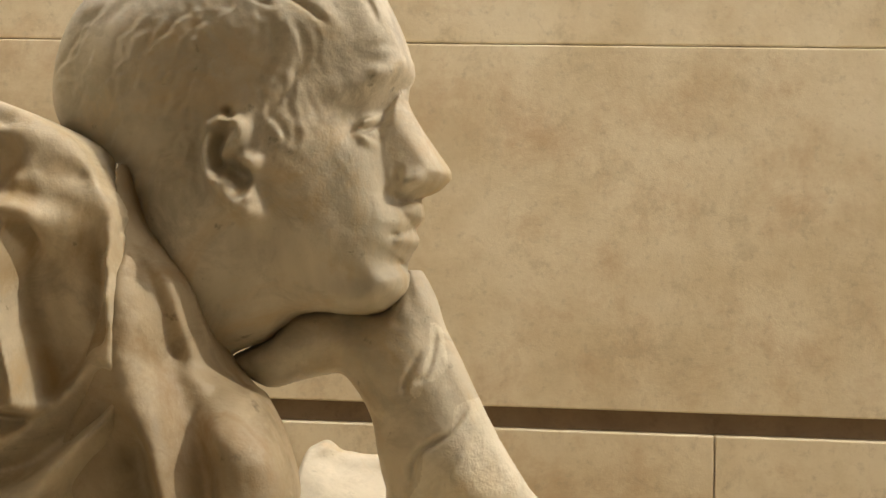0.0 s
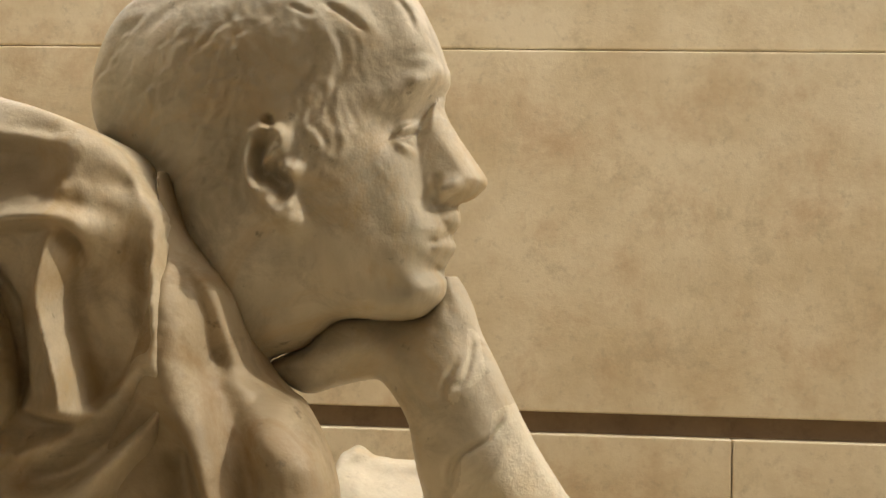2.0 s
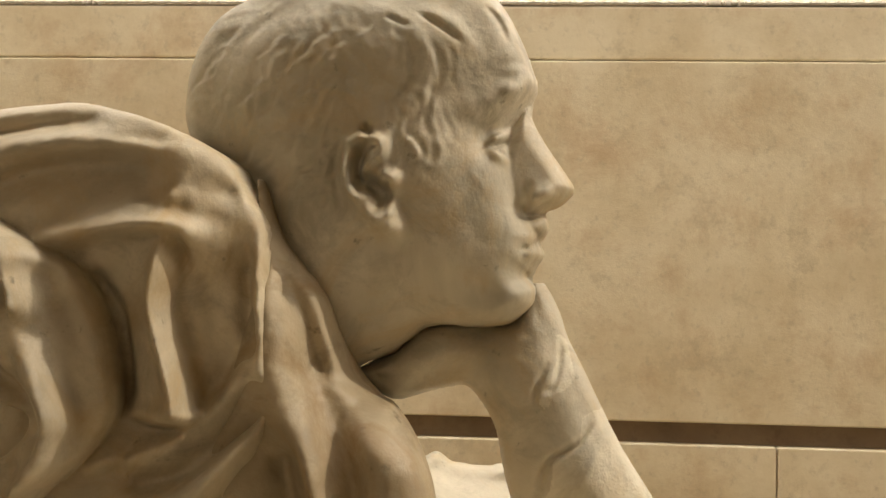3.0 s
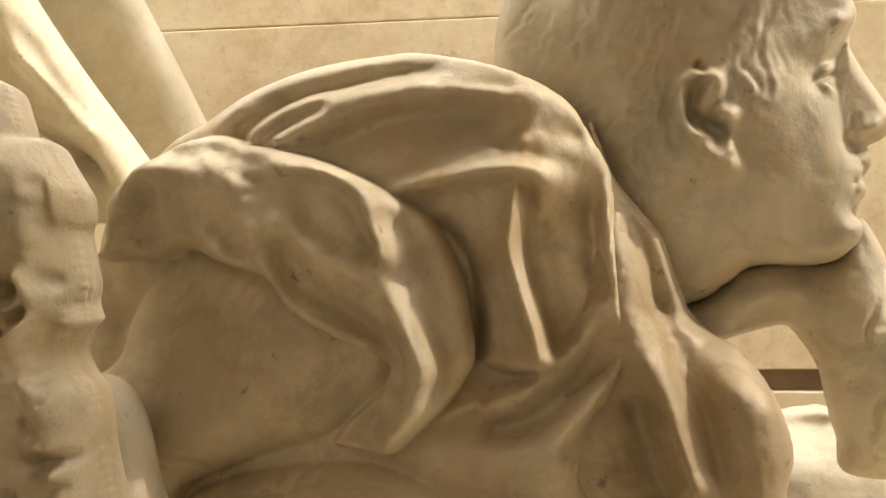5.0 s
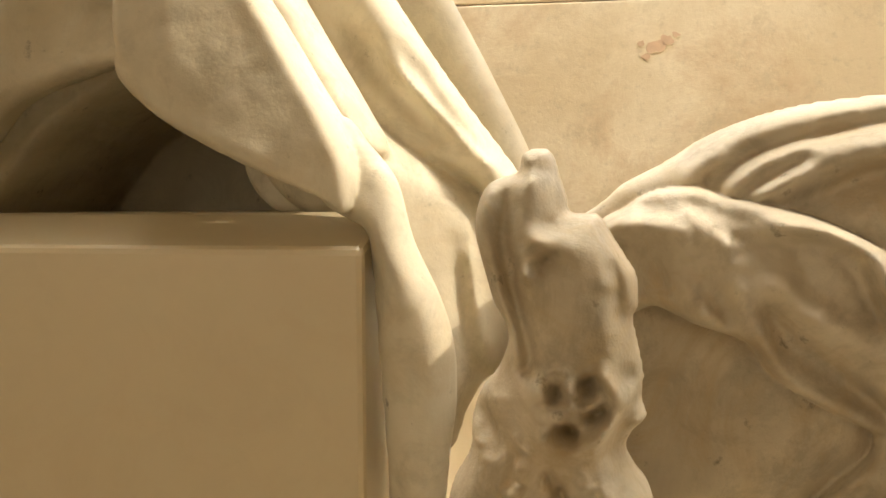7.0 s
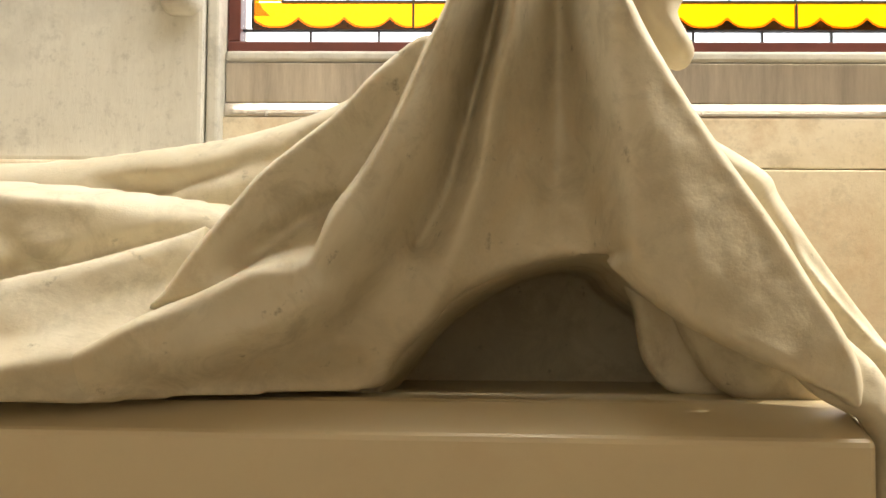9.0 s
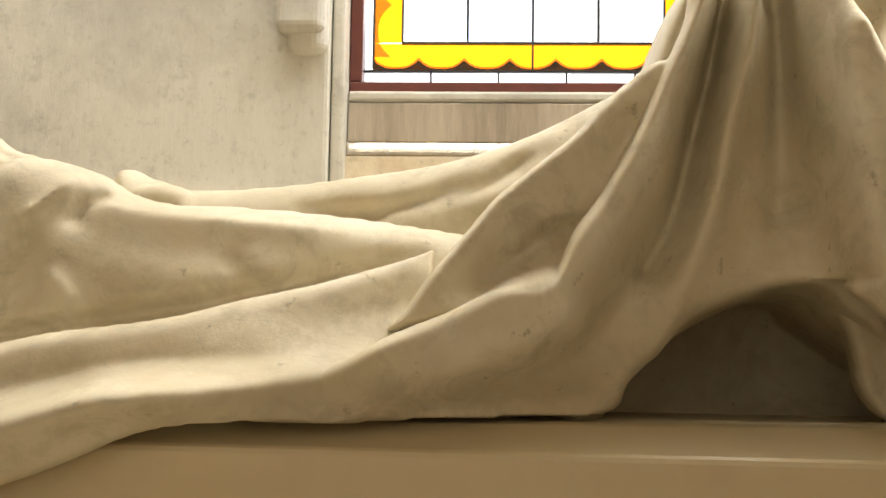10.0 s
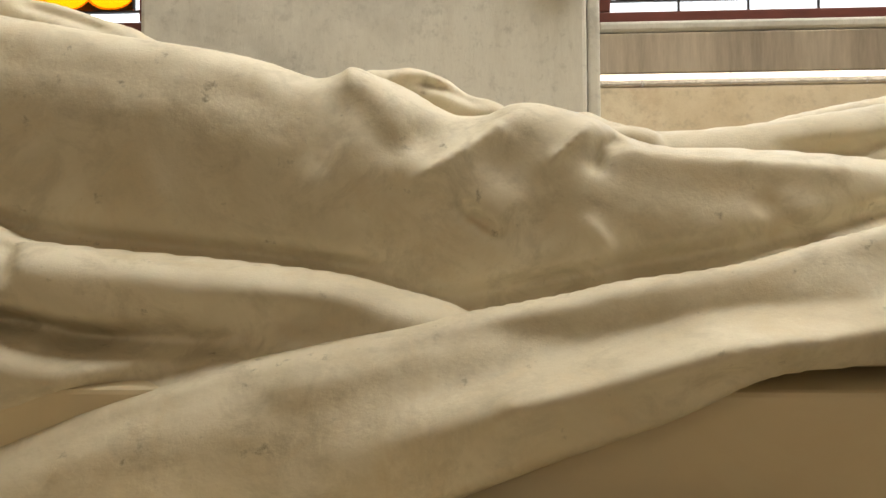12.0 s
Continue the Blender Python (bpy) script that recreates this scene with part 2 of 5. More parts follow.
        Y = self.ys[None, :, None]
        f = np.maximum((mid - wf)[:, None, :] - Y, Y - (mid + wb)[:, None, :]).astype(np.float32)
        old = self.field[i0:i1, :, k0:k1]
        h = np.clip(0.5 + 0.5 * (old - f) / blend, 0, 1)
        self.field[i0:i1, :, k0:k1] = old + (f - old) * h - blend * h * (1 - h)

    def drape(self, outline, edge, back, rim, wide=0.004, fine=0.0012, blend=0.0012, rough=1.0, power=2.0, relief=1.9):
        """Begins a carved cloth or limb: its outline in x, z and depth, how far its edge and its back lie behind that, and the width of the
        rounding towards the edge. fold() and crease() then lay lines of given depth over it, and cut() takes them into the stone."""
        self.cloth = dict(outline=spline(outline, True), edge=edge, back=back, rim=rim, wide=wide, fine=fine, blend=blend, rough=rough, power=power, relief=relief, lines=[])

    def fold(self, pts, sharp=False):
        self.cloth["lines"].append((spline(pts, False, 8), sharp))

    def crease(self, pts):
        self.fold(pts, True)

    @staticmethod
    def blur(F, n):
        for k in range(2):
            for axis in (0, 1):
                wide = np.concatenate([np.repeat(F.take([0], axis), n + 1, axis), F, np.repeat(F.take([-1], axis), n, axis)], axis)
                run = np.cumsum(wide, axis)
                size = F.shape[axis]
                F = (run.take(range(2 * n + 1, 2 * n + 1 + size), axis) - run.take(range(size), axis)) / (2 * n + 1)
        return F

    @staticmethod
    def stretch(known, value):
        """A skin stretched over the known cells, from coarse to fine."""
        F = None
        for step in (16, 8, 4, 2, 1):
            n, m = -(-known.shape[0] // step), -(-known.shape[1] // step)
            num, tot = np.zeros((n, m)), np.zeros((n, m))
            i, k = np.nonzero(known)
            np.add.at(num, (i // step, k // step), 1)
            np.add.at(tot, (i // step, k // step), value[i, k])
            fixed, want = num > 0, tot / np.maximum(num, 1)
            if F is None:
                F = np.full((n, m), value[known].mean())
            else:
                F = np.repeat(np.repeat(F, 2, 0), 2, 1)[:n, :m]
            for q in range(120 if step > 2 else 60):
                F = np.where(fixed, want, F)
                p = np.pad(F, 1, mode="edge")
                F = 0.25 * (p[:-2, 1:-1] + p[2:, 1:-1] + p[1:-1, :-2] + p[1:-1, 2:])
            F = np.where(fixed, want, F)
        return F

    def cut(self, strokes=()):
        g = self.cloth
        poly = g["outline"]
        lo, hi = poly.min(0) - 0.012, poly.max(0) + 0.012
        ring = np.vstack([poly, poly[:1]])
        i0, i1 = np.searchsorted(self.xs, (lo[0], hi[0]))
        k0, k1 = np.searchsorted(self.zs, (lo[1], hi[1]))
        X, Z = self.X[i0:i1, k0:k1], self.Z[i0:i1, k0:k1]

        def mark(pick, depth):
            num, tot = np.zeros(X.shape), np.zeros(X.shape)
            for ln, sharp in g["lines"]:
                if not pick(sharp):
                    continue
                for a, b in zip(ln, ln[1:]):
                    n = max(int(np.hypot(*(b - a)[:2]) / self.cell * 2), 1)
                    p = a + (b - a) * (np.arange(n) / n)[:, None]
                    i, k = np.rint((p[:, 0] - X[0, 0]) / self.cell).astype(int), np.rint((p[:, 1] - Z[0, 0]) / self.cell).astype(int)
                    ok = (i >= 0) & (k >= 0) & (i < X.shape[0]) & (k < X.shape[1])
                    np.add.at(num, (i[ok], k[ok]), 1)
                    np.add.at(tot, (i[ok], k[ok]), p[ok, 2])
            return num > 0, tot / np.maximum(num, 1)

        known, value = mark(lambda s: True, None)
        F = self.blur(self.stretch(known, value), max(round(g["wide"] / self.cell), 1))
        known, value = mark(lambda s: s, None)
        if known.any():
            # bring the crisp folds back to their depth after the easing
            near = known.astype(float)
            n = max(round(2.2 * g["wide"] / self.cell), 2)
            for axis in (0, 1):
                near = sum(np.roll(near, s, axis) for s in range(-n, n + 1))
            rest = np.where(known, value - F, 0.0)
            F = F + self.stretch(known | (near == 0), rest)
        F = self.blur(F, max(round(g["fine"] / self.cell), 1))
        base = self.blur(F, max(round(0.012 / self.cell), 1))
        F = base + g["relief"] * (F - base)
        d, s, _ = to_line(X, Z, ring[:, :2])
        edge = np.interp(s, np.linspace(0, 1, len(ring)), ring[:, 2]) + g["edge"]
        edge = self.blur(edge, max(round(0.006 / self.cell), 1))
        d = np.where(inside(X, Z, poly[:, :2]), d, -d)
        u = np.clip(d / g["rim"], 0, 1)
        prof = (1 - (1 - u) ** g["power"]) ** (1 / g["power"])
        add = g["rough"] * self.uneven * (0.0011 * self.chisel(X + 0.4 * Z, Z, 0.022, 1) + 0.0007 * self.chisel(X - 0.3 * Z, Z, 0.009, 2) + 0.0004 * self.chisel(X, Z, 0.004, 3))
        for line, h, w in strokes:
            q, s, _ = to_line(X, Z, spline(line, False, 4))
            add = add + h * np.clip(np.sin(np.pi * np.clip(s, 0.03, 0.97)) * 2.2, 0.25, 1) * np.exp(-(q / w) ** 2)
        out = np.minimum(d, 0)
        front = edge + (F - add - edge) * prof - out * 1.5
        rear = np.maximum(edge + g["back"] * prof, front + 0.6 * g["back"] * prof) + out * 1.5
        Y = self.ys[None, :, None]
        f = np.maximum(front[:, None, :] - Y, Y - rear[:, None, :]).astype(np.float32)
        old = self.field[i0:i1, :, k0:k1]
        h = np.clip(0.5 + 0.5 * (old - f) / g["blend"], 0, 1)
        self.field[i0:i1, :, k0:k1] = old + (f - old) * h - g["blend"] * h * (1 - h)

    def blob(self, c, r, sign=1, blend=0.004):
        """Adds (sign 1) or cuts away (sign -1) an egg with centre c and radii r."""
        g = [np.searchsorted(v, (m - s * 1.6 - 0.01, m + s * 1.6 + 0.01)) for v, m, s in zip((self.xs, self.ys, self.zs), c, r)]
        sl = tuple(slice(*q) for q in g)
        old = self.field[sl]
        if old.size == 0:
            return
        ax = [((v[s] - m) / q) ** 2 for v, s, m, q in zip((self.xs, self.ys, self.zs), sl, c, r)]
        f = ((np.sqrt(ax[0][:, None, None] + ax[1][None, :, None] + ax[2][None, None, :]) - 1) * min(r)).astype(np.float32)
        if sign > 0:
            h = np.clip(0.5 + 0.5 * (old - f) / blend, 0, 1)
            self.field[sl] = old + (f - old) * h - blend * h * (1 - h)
        else:
            h = np.clip(0.5 - 0.5 * (old + f) / blend, 0, 1)
            self.field[sl] = old + (-f - old) * h + blend * h * (1 - h)

    def skin(self, ease=1):
        F = self.field
        F[0], F[-1], F[:, 0], F[:, -1], F[:, :, 0], F[:, :, -1] = 1, 1, 1, 1, 1, 1
        neg = F < 0
        c = [neg[a:neg.shape[0] - 1 + a, b:neg.shape[1] - 1 + b, e:neg.shape[2] - 1 + e] for a in (0, 1) for b in (0, 1) for e in (0, 1)]
        cnt = sum(q.astype(np.int8) for q in c)
        cells = np.argwhere((cnt > 0) & (cnt < 8))
        idx = np.full(cnt.shape, -1, np.int32)
        idx[tuple(cells.T)] = np.arange(len(cells))
        acc, num = np.zeros((len(cells), 3)), np.zeros(len(cells))
        corners = [np.array(q) for q in np.ndindex(2, 2, 2)]
        val = {tuple(q): F[tuple((cells + q).T)].astype(float) for q in corners}
        for a in corners:
            for axis in range(3):
                if a[axis]:
                    continue
                b = a.copy()
                b[axis] = 1
                va, vb = val[tuple(a)], val[tuple(b)]
                hit = (va < 0) != (vb < 0)
                t = np.where(hit, va / np.where(hit, va - vb, 1), 0)
                p = np.tile(a.astype(float), (len(cells), 1))
                p[:, axis] = t
                acc += p * hit[:, None]
                num += hit
        verts = (cells + acc / num[:, None]) * self.cell + np.array([self.xs[0], self.ys[0], self.zs[0]])
        quads = []
        for axis in range(3):
            o1, o2 = [q for q in range(3) if q != axis]
            sh = list(F.shape)
            sl0, sl1 = [slice(1, n - 1) for n in sh], [slice(1, n - 1) for n in sh]
            sl0[axis], sl1[axis] = slice(0, sh[axis] - 1), slice(1, sh[axis])
            n0, n1 = neg[tuple(sl0)], neg[tuple(sl1)]
            e = np.argwhere(n0 != n1)
            flip = n0[tuple(e.T)]
            off = np.ones(3, int)
            off[axis] = 0
            e = e + off
            ring = []
            for s1, s2 in ((1, 1), (0, 1), (0, 0), (1, 0)):
                q = e.copy()
                q[:, o1] -= s1
                q[:, o2] -= s2
                ring.append(idx[tuple(q.T)])
            ring = np.stack(ring, 1)
            if axis == 1:
                flip = ~flip
            ring[~flip] = ring[~flip][:, ::-1]
            quads.append(ring)
        quads = np.vstack(quads)
        quads = quads[(quads >= 0).all(1)]
        # ease the steps of the grid
        for k in range(ease):
            s, m = np.zeros_like(verts), np.zeros(len(verts))
            for i in range(4):
                a, b = quads[:, i], quads[:, (i + 1) % 4]
                for ax in range(3):
                    s[:, ax] += np.bincount(a, verts[b, ax], len(verts)) + np.bincount(b, verts[a, ax], len(verts))
                m += np.bincount(a, minlength=len(verts)) + np.bincount(b, minlength=len(verts))
            verts = verts + 0.5 * (s / np.maximum(m, 1)[:, None] - verts)
        return verts, quads


def statue(name, carvings, mat, label, category, ease=1, other=(), worn=()):
    vs, qs, at, kinds = [], [], 0, []
    for c in carvings:
        v, q = c.skin(ease)
        vs.append(v)
        qs.append(q + at)
        kinds.append(np.full(len(q), sum(k + 1 for k, (_, those) in enumerate(other) if c in those), np.int32))
        at += len(v)
    v, q = np.vstack(vs), np.vstack(qs)
    me = bpy.data.meshes.new(name)
    me.vertices.add(len(v))
    me.vertices.foreach_set("co", v.astype(np.float32).ravel())
    me.loops.add(len(q) * 4)
    me.loops.foreach_set("vertex_index", q.astype(np.int32).ravel())
    me.polygons.add(len(q))
    me.polygons.foreach_set("loop_start", np.arange(0, len(q) * 4, 4, dtype=np.int32))
    me.update(calc_edges=True)
    me.validate()
    me.polygons.foreach_set("use_smooth", np.ones(len(me.polygons), bool))
    me.materials.append(mat)
    if other:
        for extra, _ in other:
            me.materials.append(extra)
        kind, mid = np.concatenate(kinds), v[q].mean(1)
        for extra, poly in worn:
            # a bare patch where the skin of the stone has broken off
            if extra.name not in me.materials:
                me.materials.append(extra)
            kind[inside(mid[:, 0], mid[:, 2], spline(poly, True)) & (mid[:, 1] < 0.06)] = len(me.materials) - 1
        me.polygons.foreach_set("material_index", kind)
    return tagged(new(name, me), label, category)


# ---- room ----
def tag_structure(ob, label):
    return tagged(ob, label, kind="structure")


tag_structure(obj("floor", box(-3.2, 2.8, -3.6, 1.0, -0.1, 0.0), FLOOR), "worn stone floor of the chapel")
tag_structure(obj("ceiling", box(-3.2, 2.8, -3.6, 1.05, 4.4, 4.5), CLOSING), "pale stone ceiling")
tag_structure(obj("wall_south", box(-3.2, 2.8, -3.7, -3.6, 0, 4.4), CLOSING), "pale plastered wall")
# Unseen east wall pieces, laid out to limit where the sun falls.
for k, (ya, yb, za, zb) in enumerate(((-3.7, 1.05, 0, 1.7), (-3.7, 0.52, 2.9, 4.4), (0.52, 1.05, 4.36, 4.4), (-3.7, -1.2, 1.7, 2.9), (0.85, 1.05, 1.7, 4.36))):
    tag_structure(obj("wall_east_%d" % (k + 1), box(2.8, 2.9, ya, yb, za, zb), CLOSING), "unseen plastered wall with openings that shape the sunlight")
tag_structure(obj("wall_west", box(-3.3, -3.2, -3.7, 1.05, 0, 4.4), CLOSING), "pale plastered wall")


def wall_north():
    root = tag_structure(obj("wall_north", box(-3.2, 2.8, 0.85, 1.05, 0, 1.49), WALL), "stained limestone wall in large courses below the windows")
    # courses below the windows: one tall course, a recessed brown band, then smaller stones
    rnd = random.Random(4)
    def course(z0, z1, y, joints, bev=0.002):
        for a, b in zip(joints, joints[1:]):
            part("stone", box(a + 0.0008, b - 0.0008, y + rnd.uniform(-0.0015, 0.0015), 0.86, z0 + 0.0008, z1 - 0.0008, bev), WALL, root)
    course(1.4055, 1.4738, 0.8345, [-3.2, -1.2, 1.3, 2.8])
    course(0.957, 1.4045, 0.830, [-3.2, -1.3, 1.1, 2.8])
    course(0.62, 0.932, 0.826, [-3.2, -2.6, -2.0, -1.4, -0.85, -0.25, 0.32, 0.88, 1.5, 2.1, 2.8])
    for k, (dx, dz, r) in enumerate(((0, 0, 0.011), (0.014, 0.008, 0.008), (-0.012, -0.012, 0.006), (-0.018, 0.004, 0.005), (0.024, 0.014, 0.005))):
        bm = bmesh.new()
        vs = []
        for q in range(12):
            a, f = q * math.pi / 6, r * rnd.uniform(0.6, 1.25)
            vs.append(bm.verts.new((-0.345 + dx + f * math.cos(a), 0.8278, 1.346 + dz + f * 0.8 * math.sin(a))))
        bm.faces.new(vs)
        e = bmesh.ops.extrude_face_region(bm, geom=bm.faces[:])
        bmesh.ops.translate(bm, vec=(0, 0.004, 0), verts=[v for v in e["geom"] if isinstance(v, bmesh.types.BMVert)])
        bmesh.ops.recalc_face_normals(bm, faces=bm.faces)
        part("paint_smear", bm, SMEAR, root, "faded reddish smear on the wall")
    part("band", box(-3.2, 2.8, 0.838, 0.87, 0.932, 0.957), BAND, root, "dark brown recessed band")
    return root


wall_north()
tag_structure(obj("wall_north_top", box(-3.2, 2.8, 0.85, 1.05, 2.9, 4.4), WALL), "pale stone wall above the windows")


def ledge():
    root = tag_structure(obj("wall_north_ledge", box(-3.2, -1.03, 0.765, 0.828, 0.3, 1.4055, 0.004), WALL), "pale stone ledge along the wall foot of the pier")
    return root


ledge()


def pier():
    root = tag_structure(obj("pier", box(-1.64, -1.052, 0.785, 1.0, 1.4065, 2.9, 0.006), PIER), "grey streaked limestone pier between the windows")
    part("bracket", box(-1.108, -1.053, 0.764, 0.84, 1.596, 1.9, 0.02, 5), PIER, root, "moulded stone bracket")
    part("bracket", box(-1.122, -1.0555, 0.752, 0.84, 1.622, 1.9, 0.014, 4), PIER, root)
    part("reveal", box(-1.0505, -1.034, 0.80, 1.0, 1.4065, 2.9, 0.004), PIER, root)
    return root


pier()
def sill(a, b):
    root = tag_structure(new("window_sill"), "streaked metal flashing and stone rail below the windows")
    bm = box(a, b, 0.8405, 0.852, 1.493, 1.548, 0.002)
    part("flashing", bm, SILL, root, "worn metal sheet with bright streaks")
    # Lip profile tilted so it mirrors the overhead lamp as a glare strip.
    lip = bmesh.new()
    prof = [(0.852, 1.4925), (0.8415, 1.4925), (0.8387, 1.488), (0.8363, 1.4835), (0.8341, 1.4785), (0.8331, 1.4755), (0.8337, 1.474), (0.852, 1.474)]
    ends = [[lip.verts.new((x, y, z)) for y, z in prof] for x in (a, b)]
    lip.faces.new(ends[0])
    lip.faces.new(ends[1][::-1])
    for k in range(len(prof)):
        j = (k + 1) % len(prof)
        lip.faces.new((ends[0][k], ends[1][k], ends[1][j], ends[0][j]))
    bmesh.ops.recalc_face_normals(lip, faces=lip.faces)
    part("lip", lip, LIP, root, "metal edge tilted to mirror the overhead lamp")
    part("rail", box(a, b, 0.838, 0.90, 1.549, 1.5635, 0.004), PIER, root, "weathered stone rail")


sill(-1.033, 1.5)


def pane(parent, x0, x1, z0, z1, mat, y=0.868):
    g = part("pane", box(x0 + 0.001, x1 - 0.001, y, y + 0.003, z0 + 0.001, z1 - 0.001), mat, parent)
    g.visible_shadow = False


def came(parent, x0, x1, z0, z1):
    part("lead_came", box(x0, x1, 0.864, 0.875, z0, z1, 0.0012, 1), LEAD, parent)


def wave(parent, p0, p1, n, low, high, mat, y, upright=False, turn=1):
    """A flat strip with a scalloped edge along the border glass."""
    bm = bmesh.new()
    rows = []
    for k in range(n * 8 + 1):
        u = k / (n * 8)
        e = low + (high - low) * (1 - abs(math.sin(math.pi * u * n))) ** 1.6
        a = p0[0] + (p1[0] - p0[0]) * u, p0[1] + (p1[1] - p0[1]) * u
        b = (a[0] + turn * e, a[1]) if upright else (a[0], a[1] + e)
        rows.append([bm.verts.new((q[0], y, q[1])) for q in (a, b)])
    for p, q in zip(rows, rows[1:]):
        bm.faces.new((p[0], q[0], q[1], p[1]))
    r = bmesh.ops.extrude_face_region(bm, geom=bm.faces[:])
    bmesh.ops.translate(bm, vec=(0, 0.001, 0), verts=[e for e in r["geom"] if isinstance(e, bmesh.types.BMVert)])
    bmesh.ops.recalc_face_normals(bm, faces=bm.faces)
    part("painted_scallop", bm, mat, parent).visible_shadow = False


def window(name, x0, x1):
    z0, z1 = 1.564, 2.3
    root = tag_structure(new(name), "leaded window of clear panes with an amber glass border")
    f = 0.017
    part("window_frame", box(x0, x1, 0.85, 0.89, z0, z0 + 0.015, 0.002), FRAME, root, "red-brown painted frame rail")
    part("window_frame", box(x0, x1, 0.85, 0.89, z1 - 0.015, z1, 0.002), FRAME, root)
    for a in (x0, x1 - f):
        part("window_frame", box(a, a + f, 0.85, 0.89, z0 + 0.0155, z1 - 0.0155, 0.002), FRAME, root)
    a, b, c, d = x0 + f, x1 - f, z0 + 0.015, z1 - 0.015
    e, w = 0.019, 0.040
    n = 5
    step = (b - a) / n
    for k in range(n):
        pane(root, a + k * step, a + (k + 1) * step, c, c + e, CLEAR)
        if k:
            came(root, a + k * step - 0.0014, a + k * step + 0.0014, c, c + e)
    came(root, a, b, c + e - 0.0014, c + e + 0.0014)
    for xa, xb in ((a, a + e * 0.7), (b - e * 0.7, b)):
        for k in range(6):
            h = (d - c - e) / 6
            pane(root, xa, xb, c + e + k * h, c + e + (k + 1) * h, CLEAR)
    ia, ib, ic = a + e * 0.7, b - e * 0.7, c + e
    came(root, ia - 0.0014, ia + 0.0014, ic + 0.0025, d)
    came(root, ib - 0.0014, ib + 0.0014, ic + 0.0025, d)
    ja, jb, jc = ia + w, ib - w, ic + w
    half = (ja + jb) / 2
    pane(root, ia, half, ic, jc, AMBER)
    pane(root, half, ib, ic, jc, AMBER)
    came(root, half - 0.0014, half + 0.0014, ic + 0.0025, jc - 0.0025)
    for xa, xb in ((ia, ja), (jb, ib)):
        pane(root, xa, xb, jc, (jc + d) / 2, AMBER)
        pane(root, xa, xb, (jc + d) / 2, d, AMBER)
    for mat, y, lo, hi in ((PAINT, 0.8665, 0.006, 0.019), (OLIVE, 0.8645, 0.003, 0.015)):
        wave(root, (ia, ic), (ib, ic), 7, lo, hi, mat, y)
    wave(root, (ia, ic + 0.02), (ia, d), 9, 0.006, 0.024, PAINT, 0.8665, True)
    wave(root, (ib, ic + 0.02), (ib, d), 9, 0.006, 0.024, PAINT, 0.8665, True, -1)
    came(root, ja - 0.0014, jb + 0.0014, jc - 0.0014, jc + 0.0014)
    came(root, ja - 0.0014, ja + 0.0014, jc + 0.0025, d)
    came(root, jb - 0.0014, jb + 0.0014, jc + 0.0025, d)
    m = 4
    for k in range(m):
        xa, xb = ja + k * (jb - ja) / m, ja + (k + 1) * (jb - ja) / m
        if k:
            came(root, xa - 0.0018, xa + 0.0018, jc + 0.0025, d)
        for q in range(4):
            h = (d - jc) / 4
            pane(root, xa, xb, jc + q * h, jc + (q + 1) * h, PALEBLUE if (k + q) % 3 == 1 else CLEAR)
    return root


for k, (xa, xb) in enumerate(((-2.15, -1.645), (-1.033, -0.532), (-0.512, -0.012), (0.012, 0.512), (0.532, 1.032))):
    window("window_%d" % (k + 1), xa, xb)
for xa, xb in ((-3.2, -2.152), (-0.5315, -0.5125), (-0.0115, 0.0115), (0.5125, 0.5315), (1.033, 2.8)):
    tag_structure(obj("mullion", box(xa, xb, 0.86, 1.0, 1.565, 2.9, 0.002), PIER), "stone mullion between the windows")
for xa, xb in ((-2.15, -1.645), (-1.033, 1.032)):
    tag_structure(obj("lintel", box(xa, xb, 0.862, 1.0, 2.302, 2.9, 0.002), PIER), "plain stone above the windows")
back = bmesh.new()
back.faces.new([back.verts.new(q) for q in ((-6, 2.6, 0.2), (5, 2.6, 0.2), (5, 2.6, 2.9), (-6, 2.6, 2.9))])
tag_structure(obj("backdrop", back, DAY), "bright overcast sky outside")


# ---- tomb ----
def block():
    """A polished block whose top slopes up from the front edge."""
    bm = bmesh.new()
    prof = [(-0.102, 0.5505), (-0.102, 1.14), (-0.045, 1.153), (0.45, 1.153), (0.45, 0.5505)]
    ends = [[bm.verts.new((x, y, z + (drop if z == 1.14 else 0))) for y, z in prof] for x, drop in ((-2.6, 0.010), (-0.481, -0.005))]
    bm.faces.new(ends[0])
    bm.faces.new(ends[1][::-1])
    for k in range(5):
        bm.faces.new((ends[0][k], ends[1][k], ends[1][(k + 1) % 5], ends[0][(k + 1) % 5]))
    bmesh.ops.recalc_face_normals(bm, faces=bm.faces)
    bmesh.ops.bevel(bm, geom=bm.edges, offset=0.0035, segments=2, affect="EDGES", profile=0.5)
    return tagged(obj("marble_block", bm, BLOCK_MARBLE, None), "polished honey-coloured marble block under the draped effigy", "tomb block")


block()
tagged(obj("marble_step", box(-2.6, -0.975, -0.20, -0.1035, 0.5505, 1.072, 0.003, 2), BLOCK_MARBLE), "low marble step against the polished block", "step")
tagged(obj("monument_plinth", box(-2.8, 0.9, -0.35, 0.55, 0.0, 0.55, 0.01), BLOCK_MARBLE), "broad pale marble plinth of the monument", "plinth")
tagged(obj("stone_pedestal", box(-0.46, 0.30, -0.26, 0.22, 0.5505, 0.83, 0.01), BLOCK_MARBLE), "pale marble pedestal under the mourner statue", "pedestal")


